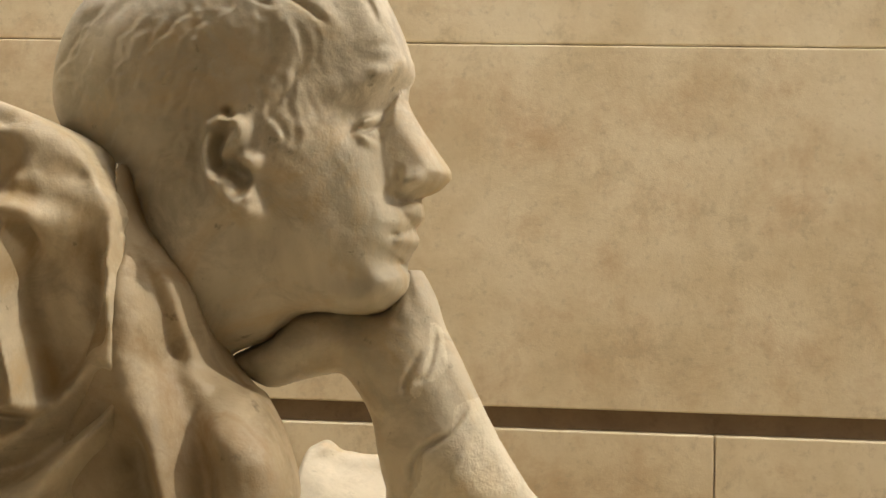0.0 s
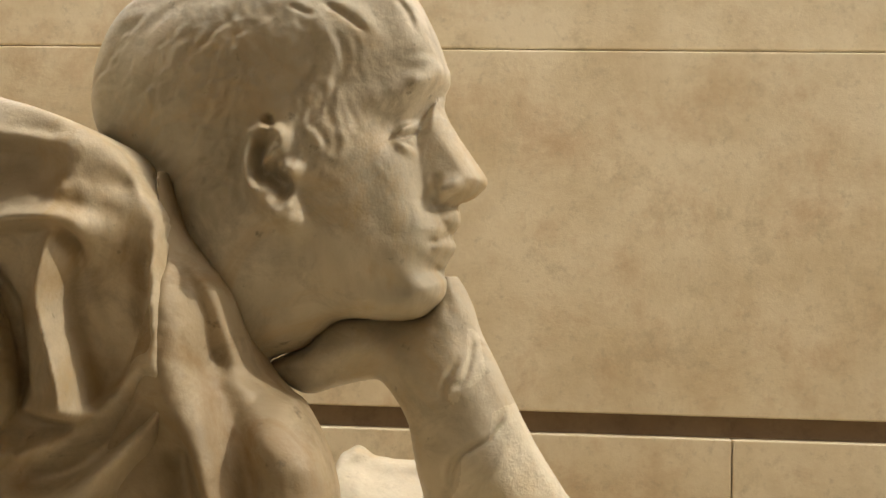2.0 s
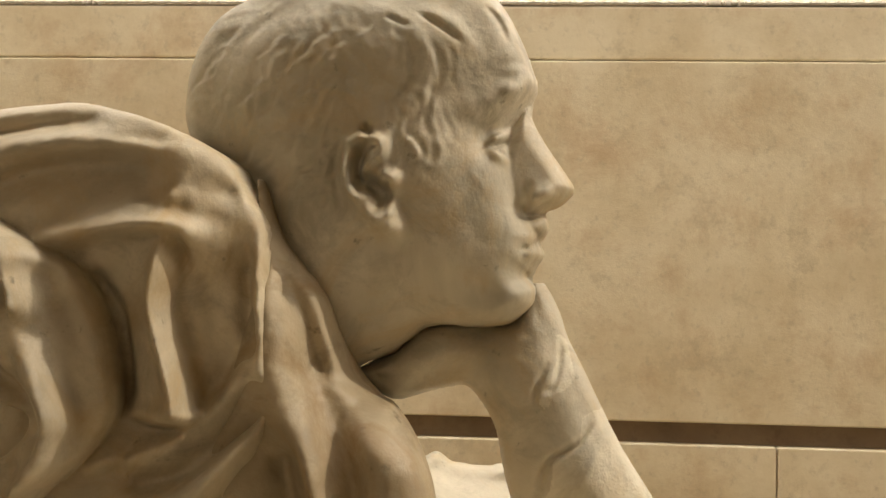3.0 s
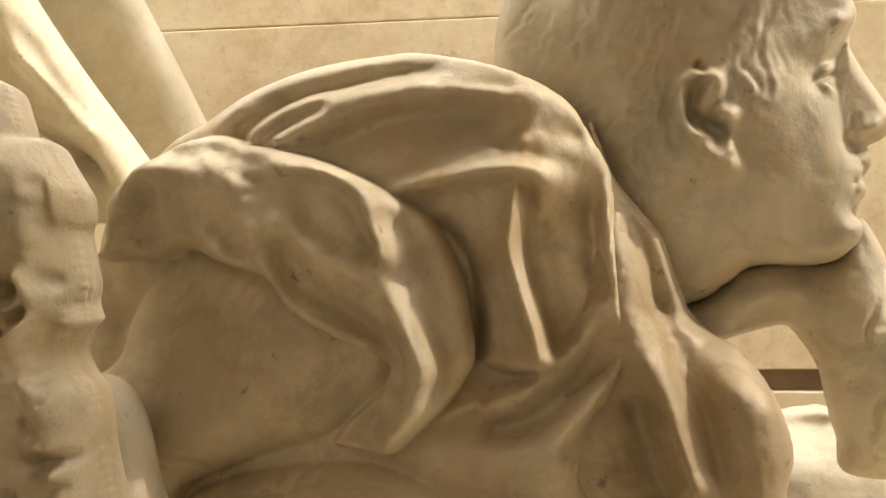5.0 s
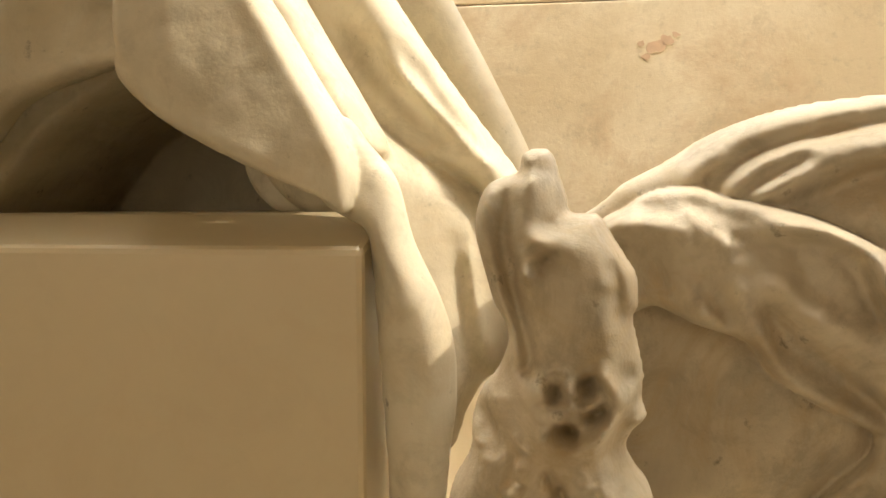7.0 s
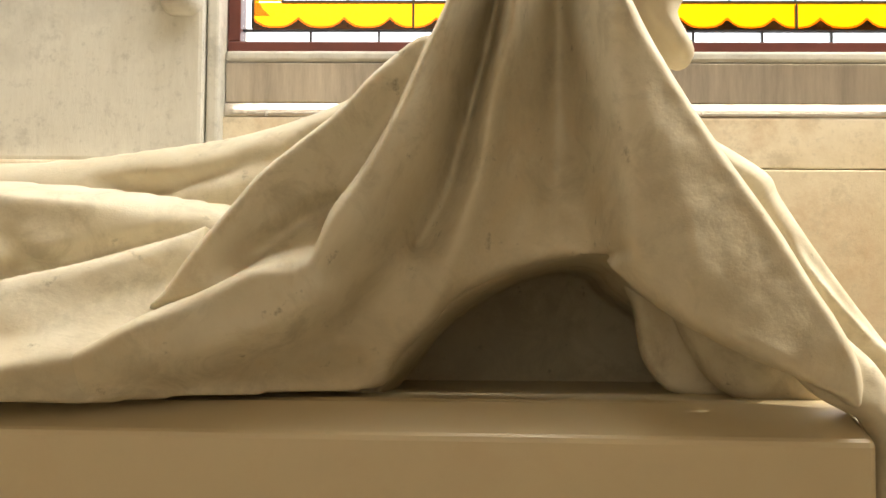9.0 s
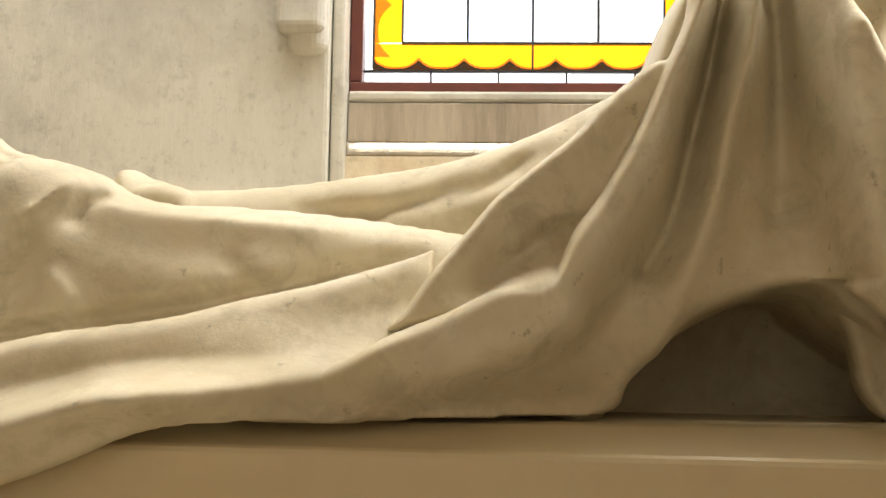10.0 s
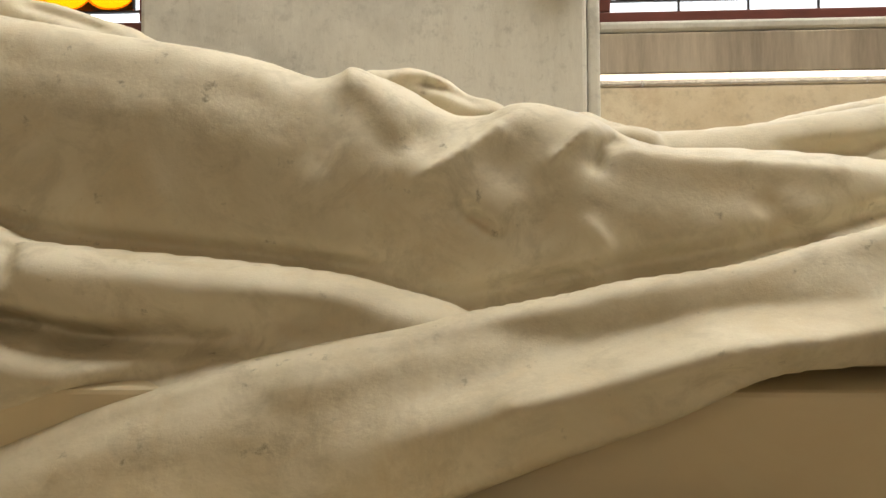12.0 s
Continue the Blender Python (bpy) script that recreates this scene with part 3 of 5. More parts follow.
def mourner():
    c = Carving((-0.56, 0.22), (-0.27, 0.20), (0.815, 1.36), 0.0018)
    fine = Carving((-0.23, 0.09), (-0.055, 0.14), (1.02, 1.33), 0.0011)
    # neck
    fine.form([(-0.163, 1.185), (-0.114, 1.175), (-0.058, 1.145), (-0.053, 1.098), (-0.056, 1.076), (-0.082, 1.063), (-0.089, 1.029), (-0.138, 1.028), (-0.165, 1.109)], 0.05, 0.055, 0.055, 0.06, soft=0.012, strokes=
           [([(-0.064, 1.137), (-0.073, 1.111), (-0.080, 1.072)], 0.005, 0.012), ([(-0.084, 1.140), (-0.099, 1.110), (-0.102, 1.072)], -0.005, 0.016)])
    # hand and forearm
    arm = Carving((-0.09, 0.20), (0.0, 0.12), (0.86, 1.12), 0.0012)
    arm.form([(0.023, 1.124), (0.033, 1.115), (0.041, 1.100), (0.046, 1.085), (0.055, 1.068), (0.066, 1.046), (0.080, 1.019), (0.098, 0.991), (0.112, 0.967), (0.024, 0.964), (0.013, 0.989), (0.008, 1.007), (0.004, 1.027), (-0.003, 1.041), (-0.014, 1.054), (-0.024, 1.054), (-0.040, 1.050), (-0.057, 1.045), (-0.069, 1.049), (-0.080, 1.056), (-0.084, 1.062), (-0.058, 1.076), (-0.044, 1.090), (-0.010, 1.094), (0.011, 1.096)],
           0.06, 0.034, 0.03, 0.034,
           [([(0.062, 1.038), (0.051, 1.023), (0.035, 1.012), (0.031, 0.996)], -0.0045, 0.0022, 0.6), ([(0.069, 1.030), (0.061, 1.014), (0.053, 1.001)], 0.0025, 0.008, 0.5),
            ([(0.066, 1.023), (0.061, 1.007), (0.063, 0.991)], 0.003, 0.012),
            ([(0.034, 1.069), (0.028, 1.058), (0.026, 1.047)], -0.003, 0.002),
            ([(0.042, 1.087), (0.041, 1.071), (0.038, 1.058), (0.031, 1.053)], -0.003, 0.0018),
            ([(0.052, 1.081), (0.049, 1.071), (0.054, 1.067)], -0.0014, 0.0018),
            ([(0.022, 1.106), (0.013, 1.087), (0.007, 1.067), (0.014, 1.041)], 0.004, 0.010),
            ([(-0.010, 1.086), (0.000, 1.070), (0.004, 1.054)], -0.004, 0.012),
            ([(-0.069, 1.062), (-0.046, 1.072), (-0.020, 1.079)], 0.004, 0.008),
            ([(-0.052, 1.052), (-0.033, 1.063), (-0.013, 1.066)], -0.003, 0.006)], blend=0.0015, rough=0.6, soft=0.007)
    # head in profile
    head = []
    head += [([(-0.010, 1.215), (0.002, 1.220), (0.015, 1.224), (0.025, 1.221)], 0.005, 0.009), ([(0.010, 1.227), (0.018, 1.227), (0.023, 1.224)], 0.003, 0.004)]
    head += [([(-0.001, 1.200), (0.011, 1.202), (0.020, 1.204)], -0.010, 0.009), ([(0.007, 1.196), (0.013, 1.198)], 0.010, 0.0072)]
    head += [([(-0.001, 1.198), (0.007, 1.203), (0.018, 1.208)], 0.010, 0.0028), ([(-0.000, 1.195), (0.007, 1.199), (0.016, 1.202)], -0.007, 0.0015)]
    head += [([(0.001, 1.192), (0.008, 1.188), (0.015, 1.192)], 0.005, 0.003), ([(0.002, 1.193), (0.009, 1.191), (0.014, 1.194)], -0.004, 0.0014), ([(0.015, 1.199), (0.016, 1.193)], -0.005, 0.004)]
    head += [([(0.017, 1.185), (0.016, 1.175), (0.020, 1.165)], -0.004, 0.006), ([(0.027, 1.164), (0.032, 1.165)], 0.006, 0.0058)]
    head += [([(0.022, 1.168), (0.022, 1.162), (0.020, 1.157)], -0.005, 0.0024), ([(0.028, 1.158), (0.032, 1.160), (0.037, 1.160)], -0.010, 0.0026)]
    head += [([(0.016, 1.161), (0.018, 1.150), (0.017, 1.137)], -0.0025, 0.004), ([(0.019, 1.137), (0.024, 1.138), (0.034, 1.140)], -0.010, 0.0017)]
    head += [([(0.022, 1.142), (0.032, 1.144)], 0.002, 0.0035), ([(0.023, 1.133), (0.030, 1.134)], 0.003, 0.0045)]
    head += [([(0.018, 1.136), (0.019, 1.134)], -0.004, 0.003), ([(0.019, 1.123), (0.026, 1.123)], -0.004, 0.006)]
    head += [([(-0.034, 1.180), (-0.012, 1.177), (0.008, 1.179)], 0.003, 0.024)]
    head += [([(-0.030, 1.149), (-0.021, 1.137), (-0.017, 1.124)], -0.0012, 0.03), ([(0.002, 1.171), (-0.001, 1.149), (0.001, 1.128)], 0.0015, 0.010)]
    head += [([(-0.059, 1.136), (-0.053, 1.114), (-0.038, 1.099)], -0.003, 0.014), ([(-0.023, 1.222), (-0.013, 1.208)], -0.004, 0.022)]
    head += [([(0.004, 1.241), (0.014, 1.244), (0.023, 1.242)], -0.0012, 0.003), ([(0.003, 1.233), (0.015, 1.236), (0.024, 1.234)], -0.0012, 0.003)]
    head += [([(-0.032, 1.096), (-0.001, 1.096), (0.017, 1.102)], 0.005, 0.010)]
    # ear
    head += [([(-0.077, 1.193), (-0.068, 1.196), (-0.060, 1.193), (-0.059, 1.186), (-0.063, 1.182)], 0.010, 0.0034), ([(-0.077, 1.178), (-0.076, 1.169), (-0.074, 1.164), (-0.067, 1.161)], 0.007, 0.0036)]
    head += [([(-0.077, 1.192), (-0.079, 1.181), (-0.078, 1.169), (-0.072, 1.160), (-0.063, 1.151), (-0.056, 1.146)], 0.008, 0.004)]
    head += [([(-0.070, 1.173), (-0.064, 1.168), (-0.058, 1.166)], -0.010, 0.0048), ([(-0.071, 1.186), (-0.073, 1.178), (-0.073, 1.173)], -0.006, 0.0032)]
    head += [([(-0.064, 1.188), (-0.066, 1.181), (-0.069, 1.177)], 0.008, 0.0032), ([(-0.069, 1.178), (-0.070, 1.169), (-0.064, 1.159)], 0.006, 0.003), ([(-0.057, 1.174), (-0.054, 1.173)], 0.010, 0.0050)]
    head += [([(-0.054, 1.166), (-0.053, 1.154)], 0.005, 0.0032), ([(-0.055, 1.152), (-0.052, 1.147)], 0.011, 0.0066)]
    head += [([(-0.073, 1.156), (-0.063, 1.150), (-0.058, 1.147)], 0.004, 0.007), ([(-0.083, 1.190), (-0.084, 1.175), (-0.079, 1.160)], -0.004, 0.006)]
    head += [([(-0.069, 1.201), (-0.067, 1.198)], -0.008, 0.0024), ([(-0.048, 1.154), (-0.044, 1.142), (-0.047, 1.133)], -0.004, 0.008)]
    # curls before the ear and on the temple
    head += [([(-0.049, 1.190), (-0.045, 1.195), (-0.041, 1.189), (-0.045, 1.182)], 0.0011, 0.0025), ([(-0.036, 1.197), (-0.028, 1.192), (-0.029, 1.183), (-0.034, 1.181), (-0.038, 1.187)], 0.0011, 0.0025)]
    head += [([(-0.040, 1.194), (-0.037, 1.188), (-0.040, 1.182)], -0.0017, 0.002), ([(-0.047, 1.257), (-0.038, 1.243), (-0.043, 1.223), (-0.053, 1.213)], 0.0009, 0.0026)]
    head += [([(-0.042, 1.258), (-0.034, 1.242), (-0.038, 1.222), (-0.049, 1.208)], 0.0009, 0.0026), ([(-0.050, 1.253), (-0.044, 1.241), (-0.048, 1.225), (-0.058, 1.216)], -0.0010, 0.0022)]
    head += [([(-0.037, 1.253), (-0.029, 1.238), (-0.034, 1.219), (-0.044, 1.205)], -0.0010, 0.0022), ([(-0.058, 1.213), (-0.061, 1.205), (-0.057, 1.197), (-0.060, 1.190)], 0.0011, 0.0025)]
    head += [([(-0.053, 1.211), (-0.054, 1.202), (-0.049, 1.197)], 0.0011, 0.0025), ([(-0.046, 1.208), (-0.047, 1.200), (-0.043, 1.197)], -0.0011, 0.002)]
    head += [([(-0.041, 1.267), (-0.030, 1.261), (-0.019, 1.253)], -0.0025, 0.0018), ([(-0.059, 1.265), (-0.048, 1.260)], -0.0022, 0.0016)]
    head += [([(-0.035, 1.269), (-0.022, 1.263), (-0.013, 1.251)], 0.0017, 0.004), ([(-0.004, 1.275), (0.003, 1.267), (0.007, 1.258)], -0.0028, 0.002)]
    head += [([(-0.094, 1.275), (-0.063, 1.269), (-0.038, 1.253)], 0.0011, 0.005), ([(-0.001, 1.275), (0.006, 1.269), (0.009, 1.261)], 0.0033, 0.004)]
    # short wavy locks at the temple and round the ear
    lock = random.Random(23)
    for (ax, az), (bx, bz), turn, many in ((*[(-0.072, 1.272), (-0.021, 1.213)], -1.55, 20), (*[(-0.062, 1.219), (-0.030, 1.179)], -1.75, 14),
                                           (*[(-0.130, 1.206), (-0.078, 1.169)], -2.35, 34), (*[(-0.157, 1.259), (-0.074, 1.209)], -2.2, 38)):
        for k in range(many):
            x, z = lock.uniform(ax, bx), lock.uniform(az, bz)
            a, ln, w = turn + lock.uniform(-0.45, 0.45), lock.uniform(0.018, 0.034), lock.uniform(0.0014, 0.0024)
            bend = lock.uniform(-0.005, 0.005)
            pts = [(x + ln * u * math.cos(a) - bend * math.sin(6.0 * u) * math.sin(a), z + ln * u * math.sin(a) + bend * math.sin(6.0 * u) * math.cos(a)) for u in (0, 0.25, 0.5, 0.75, 1)]
            tall = 0.0004 if turn > -2 else 0.0006
            head.append((pts, tall, w, 0.4))
            head.append(([(p + 1.7 * w * math.sin(a), q - 1.7 * w * math.cos(a)) for p, q in pts], -tall, w))
    # carved strands that run from the crown over the skull
    rnd = random.Random(11)
    top = [(-0.097, 1.293)][0]
    for k in range(170):
        a, r = rnd.uniform(3.3, 5.6), rnd.uniform(0.02, 0.17)
        x, z = top[0] + r * math.cos(a), top[1] + r * math.sin(a)
        b, ln = a + rnd.uniform(-0.5, 0.7), rnd.uniform(0.008, 0.022)
        wav = rnd.uniform(-0.004, 0.004)
        line = [(x, z), (x + 0.5 * ln * math.cos(b) - wav * math.sin(b), z + 0.5 * ln * math.sin(b) + wav * math.cos(b)),
                (x + ln * math.cos(b), z + ln * math.sin(b))]
        head.append((line, rnd.choice((0.0006, 0.0004, -0.0006, -0.0005)), rnd.uniform(0.0016, 0.003)))
    fine.form([(-0.161, 1.175), (-0.178, 1.190), (-0.186, 1.207), (-0.187, 1.225), (-0.184, 1.244), (-0.176, 1.263), (-0.164, 1.277), (-0.145, 1.288), (-0.118, 1.300), (-0.076, 1.306), (-0.034, 1.302), (-0.006, 1.292), (0.006, 1.280), (0.016, 1.261), (0.022, 1.246), (0.025, 1.234), (0.019, 1.222), (0.013, 1.210), (0.011, 1.196), (0.013, 1.179), (0.017, 1.163), (0.022, 1.153), (0.026, 1.146), (0.025, 1.140), (0.026, 1.134), (0.022, 1.127), (0.020, 1.122), (0.026, 1.115), (0.025, 1.106), (0.019, 1.099), (0.010, 1.093), (-0.005, 1.091), (-0.036, 1.091), (-0.053, 1.080), (-0.084, 1.070), (-0.122, 1.083), (-0.148, 1.134)],
              0.045, 0.068, 0.072, 0.062, head, blend=0.0016, power=2.2, rough=0.35, soft=0.016)
    # nose, lips and brow stand out from the face
    fine.form([(0.020, 1.223), (0.022, 1.216), (0.030, 1.202), (0.040, 1.188), (0.048, 1.176), (0.046, 1.170), (0.039, 1.164), (0.031, 1.161), (0.024, 1.158), (0.011, 1.160), (0.001, 1.177), (0.003, 1.198), (0.011, 1.213)], 0.045, 0.026, 0.026, 0.012,
              [([(0.026, 1.167), (0.031, 1.169)], 0.006, 0.0055), ([(0.020, 1.173), (0.020, 1.165), (0.017, 1.159)], -0.005, 0.0026), ([(0.026, 1.161), (0.031, 1.163), (0.037, 1.163)], -0.009, 0.0024)], lean=(0.3, 0), blend=0.016, rough=0.2)
    fine.form([(0.005, 1.159), (0.029, 1.158), (0.033, 1.151), (0.031, 1.146), (0.027, 1.142), (0.030, 1.135), (0.026, 1.128), (0.022, 1.122), (0.008, 1.123), (0.000, 1.140)], 0.045, 0.024, 0.024, 0.016,
              [([(0.018, 1.138), (0.023, 1.140), (0.034, 1.142)], -0.010, 0.0016), ([(0.022, 1.134), (0.029, 1.135)], 0.003, 0.004)], blend=0.016, rough=0.2)
    for q in [(-0.143, 1.176), (-0.141, 1.173), (-0.139, 1.172)]:
        fine.blob((q[0], -0.012, q[1]), (0.0025, 0.02, 0.004), -1, 0.001)
    # broken stone behind the elbow, its face sloped back to catch the sun
    c.drape([(-0.056, 0.983, 0.15), (-0.046, 0.998, 0.16), (-0.039, 0.999, 0.16), (-0.030, 0.993, 0.16), (-0.008, 0.991, 0.16), (0.030, 0.991, 0.16), (0.055, 0.955, 0.13), (0.040, 0.90, 0.09), (-0.06, 0.90, 0.09)],
            edge=0.004, back=0.02, rim=0.006)
    c.fold([(-0.042, 0.992, 0.150), (-0.010, 0.985, 0.145), (0.030, 0.985, 0.145)])
    c.fold([(-0.050, 0.96, 0.10), (-0.010, 0.96, 0.10), (0.040, 0.955, 0.10)])
    c.fold([(-0.050, 0.92, 0.07), (0.030, 0.92, 0.07)])
    c.crease([(-0.044, 0.990, 0.138), (-0.036, 0.975, 0.118)])
    c.cut()
    robe = Carving((-0.46, 0.01), (-0.14, 0.075), (0.90, 1.235), 0.0013)
    # cloth over the chest, below the bare arm
    robe.drape([(-0.371, 0.947, -0.060), (-0.354, 0.966, -0.070), (-0.336, 0.977, -0.070), (-0.311, 0.985, -0.070), (-0.287, 0.990, -0.070), (-0.269, 0.992, -0.070), (-0.251, 0.993, -0.070), (-0.224, 0.989, -0.070), (-0.198, 0.982, -0.070), (-0.164, 0.976, -0.070), (-0.153, 0.954, -0.070)],
            edge=0.015, back=0.10, rim=0.022)
    robe.fold([(-0.340, 0.957, -0.086), (-0.307, 0.975, -0.086), (-0.272, 0.984, -0.086), (-0.243, 0.983, -0.086), (-0.208, 0.974, -0.086)])
    robe.fold([(-0.316, 0.957, -0.098), (-0.264, 0.970, -0.098), (-0.207, 0.960, -0.098)])
    robe.cut()
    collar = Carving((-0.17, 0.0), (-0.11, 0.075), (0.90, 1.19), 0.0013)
    # collar and the cloth over the far breast, coloured with its stain and shade
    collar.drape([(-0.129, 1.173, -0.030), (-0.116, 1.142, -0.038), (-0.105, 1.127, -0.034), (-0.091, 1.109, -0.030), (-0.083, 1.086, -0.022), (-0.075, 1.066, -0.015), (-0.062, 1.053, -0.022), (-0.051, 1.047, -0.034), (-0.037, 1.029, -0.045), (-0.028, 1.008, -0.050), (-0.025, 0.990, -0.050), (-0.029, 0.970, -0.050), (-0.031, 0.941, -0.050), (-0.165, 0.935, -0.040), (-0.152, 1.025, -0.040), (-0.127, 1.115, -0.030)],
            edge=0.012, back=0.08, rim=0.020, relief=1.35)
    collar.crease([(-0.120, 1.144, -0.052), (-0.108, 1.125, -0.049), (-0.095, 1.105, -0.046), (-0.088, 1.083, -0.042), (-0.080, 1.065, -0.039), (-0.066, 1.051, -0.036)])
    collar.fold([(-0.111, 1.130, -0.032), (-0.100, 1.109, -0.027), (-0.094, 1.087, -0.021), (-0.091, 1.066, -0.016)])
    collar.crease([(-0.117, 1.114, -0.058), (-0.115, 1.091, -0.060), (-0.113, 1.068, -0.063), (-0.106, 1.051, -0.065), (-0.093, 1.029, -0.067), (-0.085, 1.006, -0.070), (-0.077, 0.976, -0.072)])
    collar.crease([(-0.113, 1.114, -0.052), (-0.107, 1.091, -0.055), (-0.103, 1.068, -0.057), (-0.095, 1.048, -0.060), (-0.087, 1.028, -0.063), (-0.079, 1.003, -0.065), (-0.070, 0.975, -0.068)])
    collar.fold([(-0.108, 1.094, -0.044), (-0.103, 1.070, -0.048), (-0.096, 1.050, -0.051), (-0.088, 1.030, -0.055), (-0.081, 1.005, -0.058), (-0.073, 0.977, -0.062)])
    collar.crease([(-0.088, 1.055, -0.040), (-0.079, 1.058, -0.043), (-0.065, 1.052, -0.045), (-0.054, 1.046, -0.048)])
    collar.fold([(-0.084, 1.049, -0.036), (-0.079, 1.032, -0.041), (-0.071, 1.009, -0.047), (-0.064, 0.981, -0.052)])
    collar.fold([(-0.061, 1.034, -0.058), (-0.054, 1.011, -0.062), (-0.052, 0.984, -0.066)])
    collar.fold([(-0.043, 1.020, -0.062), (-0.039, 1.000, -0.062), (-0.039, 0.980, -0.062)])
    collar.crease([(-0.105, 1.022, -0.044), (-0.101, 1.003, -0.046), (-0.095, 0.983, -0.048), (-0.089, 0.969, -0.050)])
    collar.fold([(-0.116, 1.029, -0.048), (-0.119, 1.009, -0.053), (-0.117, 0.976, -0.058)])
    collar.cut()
    # shoulder: gathered folds over the top, a flat panel, and deep falls of cloth below it
    robe.drape([(-0.420, 1.018, -0.040), (-0.417, 1.056, -0.036), (-0.408, 1.110, -0.038), (-0.388, 1.141, -0.050), (-0.367, 1.156, -0.060), (-0.354, 1.167, -0.055), (-0.333, 1.178, -0.050), (-0.314, 1.190, -0.048), (-0.289, 1.200, -0.048), (-0.264, 1.206, -0.048), (-0.239, 1.209, -0.048), (-0.221, 1.210, -0.048), (-0.196, 1.204, -0.066), (-0.172, 1.197, -0.072), (-0.150, 1.187, -0.068), (-0.137, 1.177, -0.062), (-0.127, 1.160, -0.058), (-0.118, 1.142, -0.054), (-0.116, 1.114, -0.056), (-0.113, 1.085, -0.058), (-0.110, 1.061, -0.060), (-0.111, 1.045, -0.060), (-0.119, 1.026, -0.058), (-0.129, 1.007, -0.056), (-0.136, 0.984, -0.056), (-0.138, 0.951, -0.056), (-0.271, 0.949, -0.060), (-0.371, 0.953, -0.060)],
            edge=0.006, back=0.12, rim=0.016, power=2.3, wide=0.003, relief=1.85)
    robe.fold([(-0.402, 1.097, -0.042), (-0.397, 1.075, -0.042), (-0.392, 1.056, -0.042)])
    robe.crease([(-0.323, 1.167, -0.080), (-0.307, 1.177, -0.078), (-0.292, 1.186, -0.075), (-0.269, 1.192, -0.073), (-0.236, 1.200, -0.070), (-0.207, 1.201, -0.068)])
    robe.fold([(-0.314, 1.170, -0.068), (-0.294, 1.180, -0.067), (-0.270, 1.188, -0.065), (-0.237, 1.195, -0.064), (-0.208, 1.198, -0.062)])
    robe.crease([(-0.303, 1.162, -0.084), (-0.283, 1.175, -0.082), (-0.265, 1.182, -0.080), (-0.235, 1.188, -0.078), (-0.201, 1.190, -0.076), (-0.167, 1.186, -0.074)])
    robe.fold([(-0.297, 1.164, -0.070), (-0.282, 1.173, -0.067), (-0.265, 1.180, -0.064)])
    robe.crease([(-0.290, 1.160, -0.086), (-0.267, 1.172, -0.084), (-0.238, 1.180, -0.082), (-0.218, 1.183, -0.080), (-0.189, 1.184, -0.078), (-0.155, 1.181, -0.076)])
    robe.fold([(-0.269, 1.156, -0.076), (-0.236, 1.170, -0.074), (-0.201, 1.175, -0.072), (-0.173, 1.173, -0.070)])
    robe.fold([(-0.253, 1.148, -0.081), (-0.224, 1.153, -0.081), (-0.195, 1.154, -0.080), (-0.175, 1.154, -0.080)])
    robe.crease([(-0.229, 1.132, -0.084), (-0.206, 1.136, -0.085), (-0.181, 1.140, -0.085), (-0.161, 1.142, -0.086)])
    robe.crease([(-0.226, 1.128, -0.076), (-0.206, 1.132, -0.076), (-0.180, 1.136, -0.076), (-0.166, 1.137, -0.076)])
    robe.fold([(-0.174, 1.157, -0.074), (-0.167, 1.161, -0.074), (-0.153, 1.165, -0.074)])
    robe.fold([(-0.161, 1.142, -0.090), (-0.150, 1.146, -0.076), (-0.136, 1.149, -0.062)])
    robe.crease([(-0.161, 1.157, -0.080), (-0.147, 1.154, -0.072), (-0.132, 1.148, -0.064)])
    robe.fold([(-0.159, 1.151, -0.072), (-0.147, 1.148, -0.072)])
    robe.crease([(-0.157, 1.167, -0.076), (-0.144, 1.163, -0.069), (-0.133, 1.161, -0.062)])
    robe.fold([(-0.154, 1.137, -0.084), (-0.142, 1.135, -0.069), (-0.124, 1.138, -0.054)])
    robe.fold([(-0.214, 1.122, -0.066), (-0.207, 1.113, -0.063), (-0.199, 1.097, -0.060), (-0.194, 1.080, -0.056), (-0.190, 1.062, -0.053), (-0.189, 1.047, -0.050)])
    robe.crease([(-0.208, 1.114, -0.054), (-0.198, 1.098, -0.051), (-0.193, 1.080, -0.049), (-0.190, 1.056, -0.046)])
    robe.fold([(-0.194, 1.120, -0.066), (-0.184, 1.104, -0.066), (-0.180, 1.080, -0.066), (-0.177, 1.057, -0.066)])
    robe.crease([(-0.164, 1.138, -0.080), (-0.164, 1.120, -0.080), (-0.166, 1.105, -0.080), (-0.162, 1.086, -0.079), (-0.155, 1.065, -0.079), (-0.151, 1.049, -0.079)])
    robe.crease([(-0.161, 1.135, -0.064), (-0.162, 1.119, -0.063), (-0.164, 1.105, -0.062), (-0.160, 1.086, -0.060), (-0.153, 1.065, -0.059), (-0.149, 1.048, -0.058)])
    robe.crease([(-0.185, 1.045, -0.062), (-0.172, 1.042, -0.069), (-0.159, 1.043, -0.077), (-0.150, 1.047, -0.084)])
    robe.crease([(-0.187, 1.040, -0.058), (-0.172, 1.036, -0.059), (-0.158, 1.036, -0.060)])
    robe.fold([(-0.148, 1.115, -0.050), (-0.145, 1.094, -0.050), (-0.142, 1.074, -0.050), (-0.143, 1.056, -0.050)])
    robe.fold([(-0.136, 1.121, -0.052), (-0.132, 1.100, -0.051), (-0.132, 1.077, -0.049), (-0.140, 1.056, -0.048)])
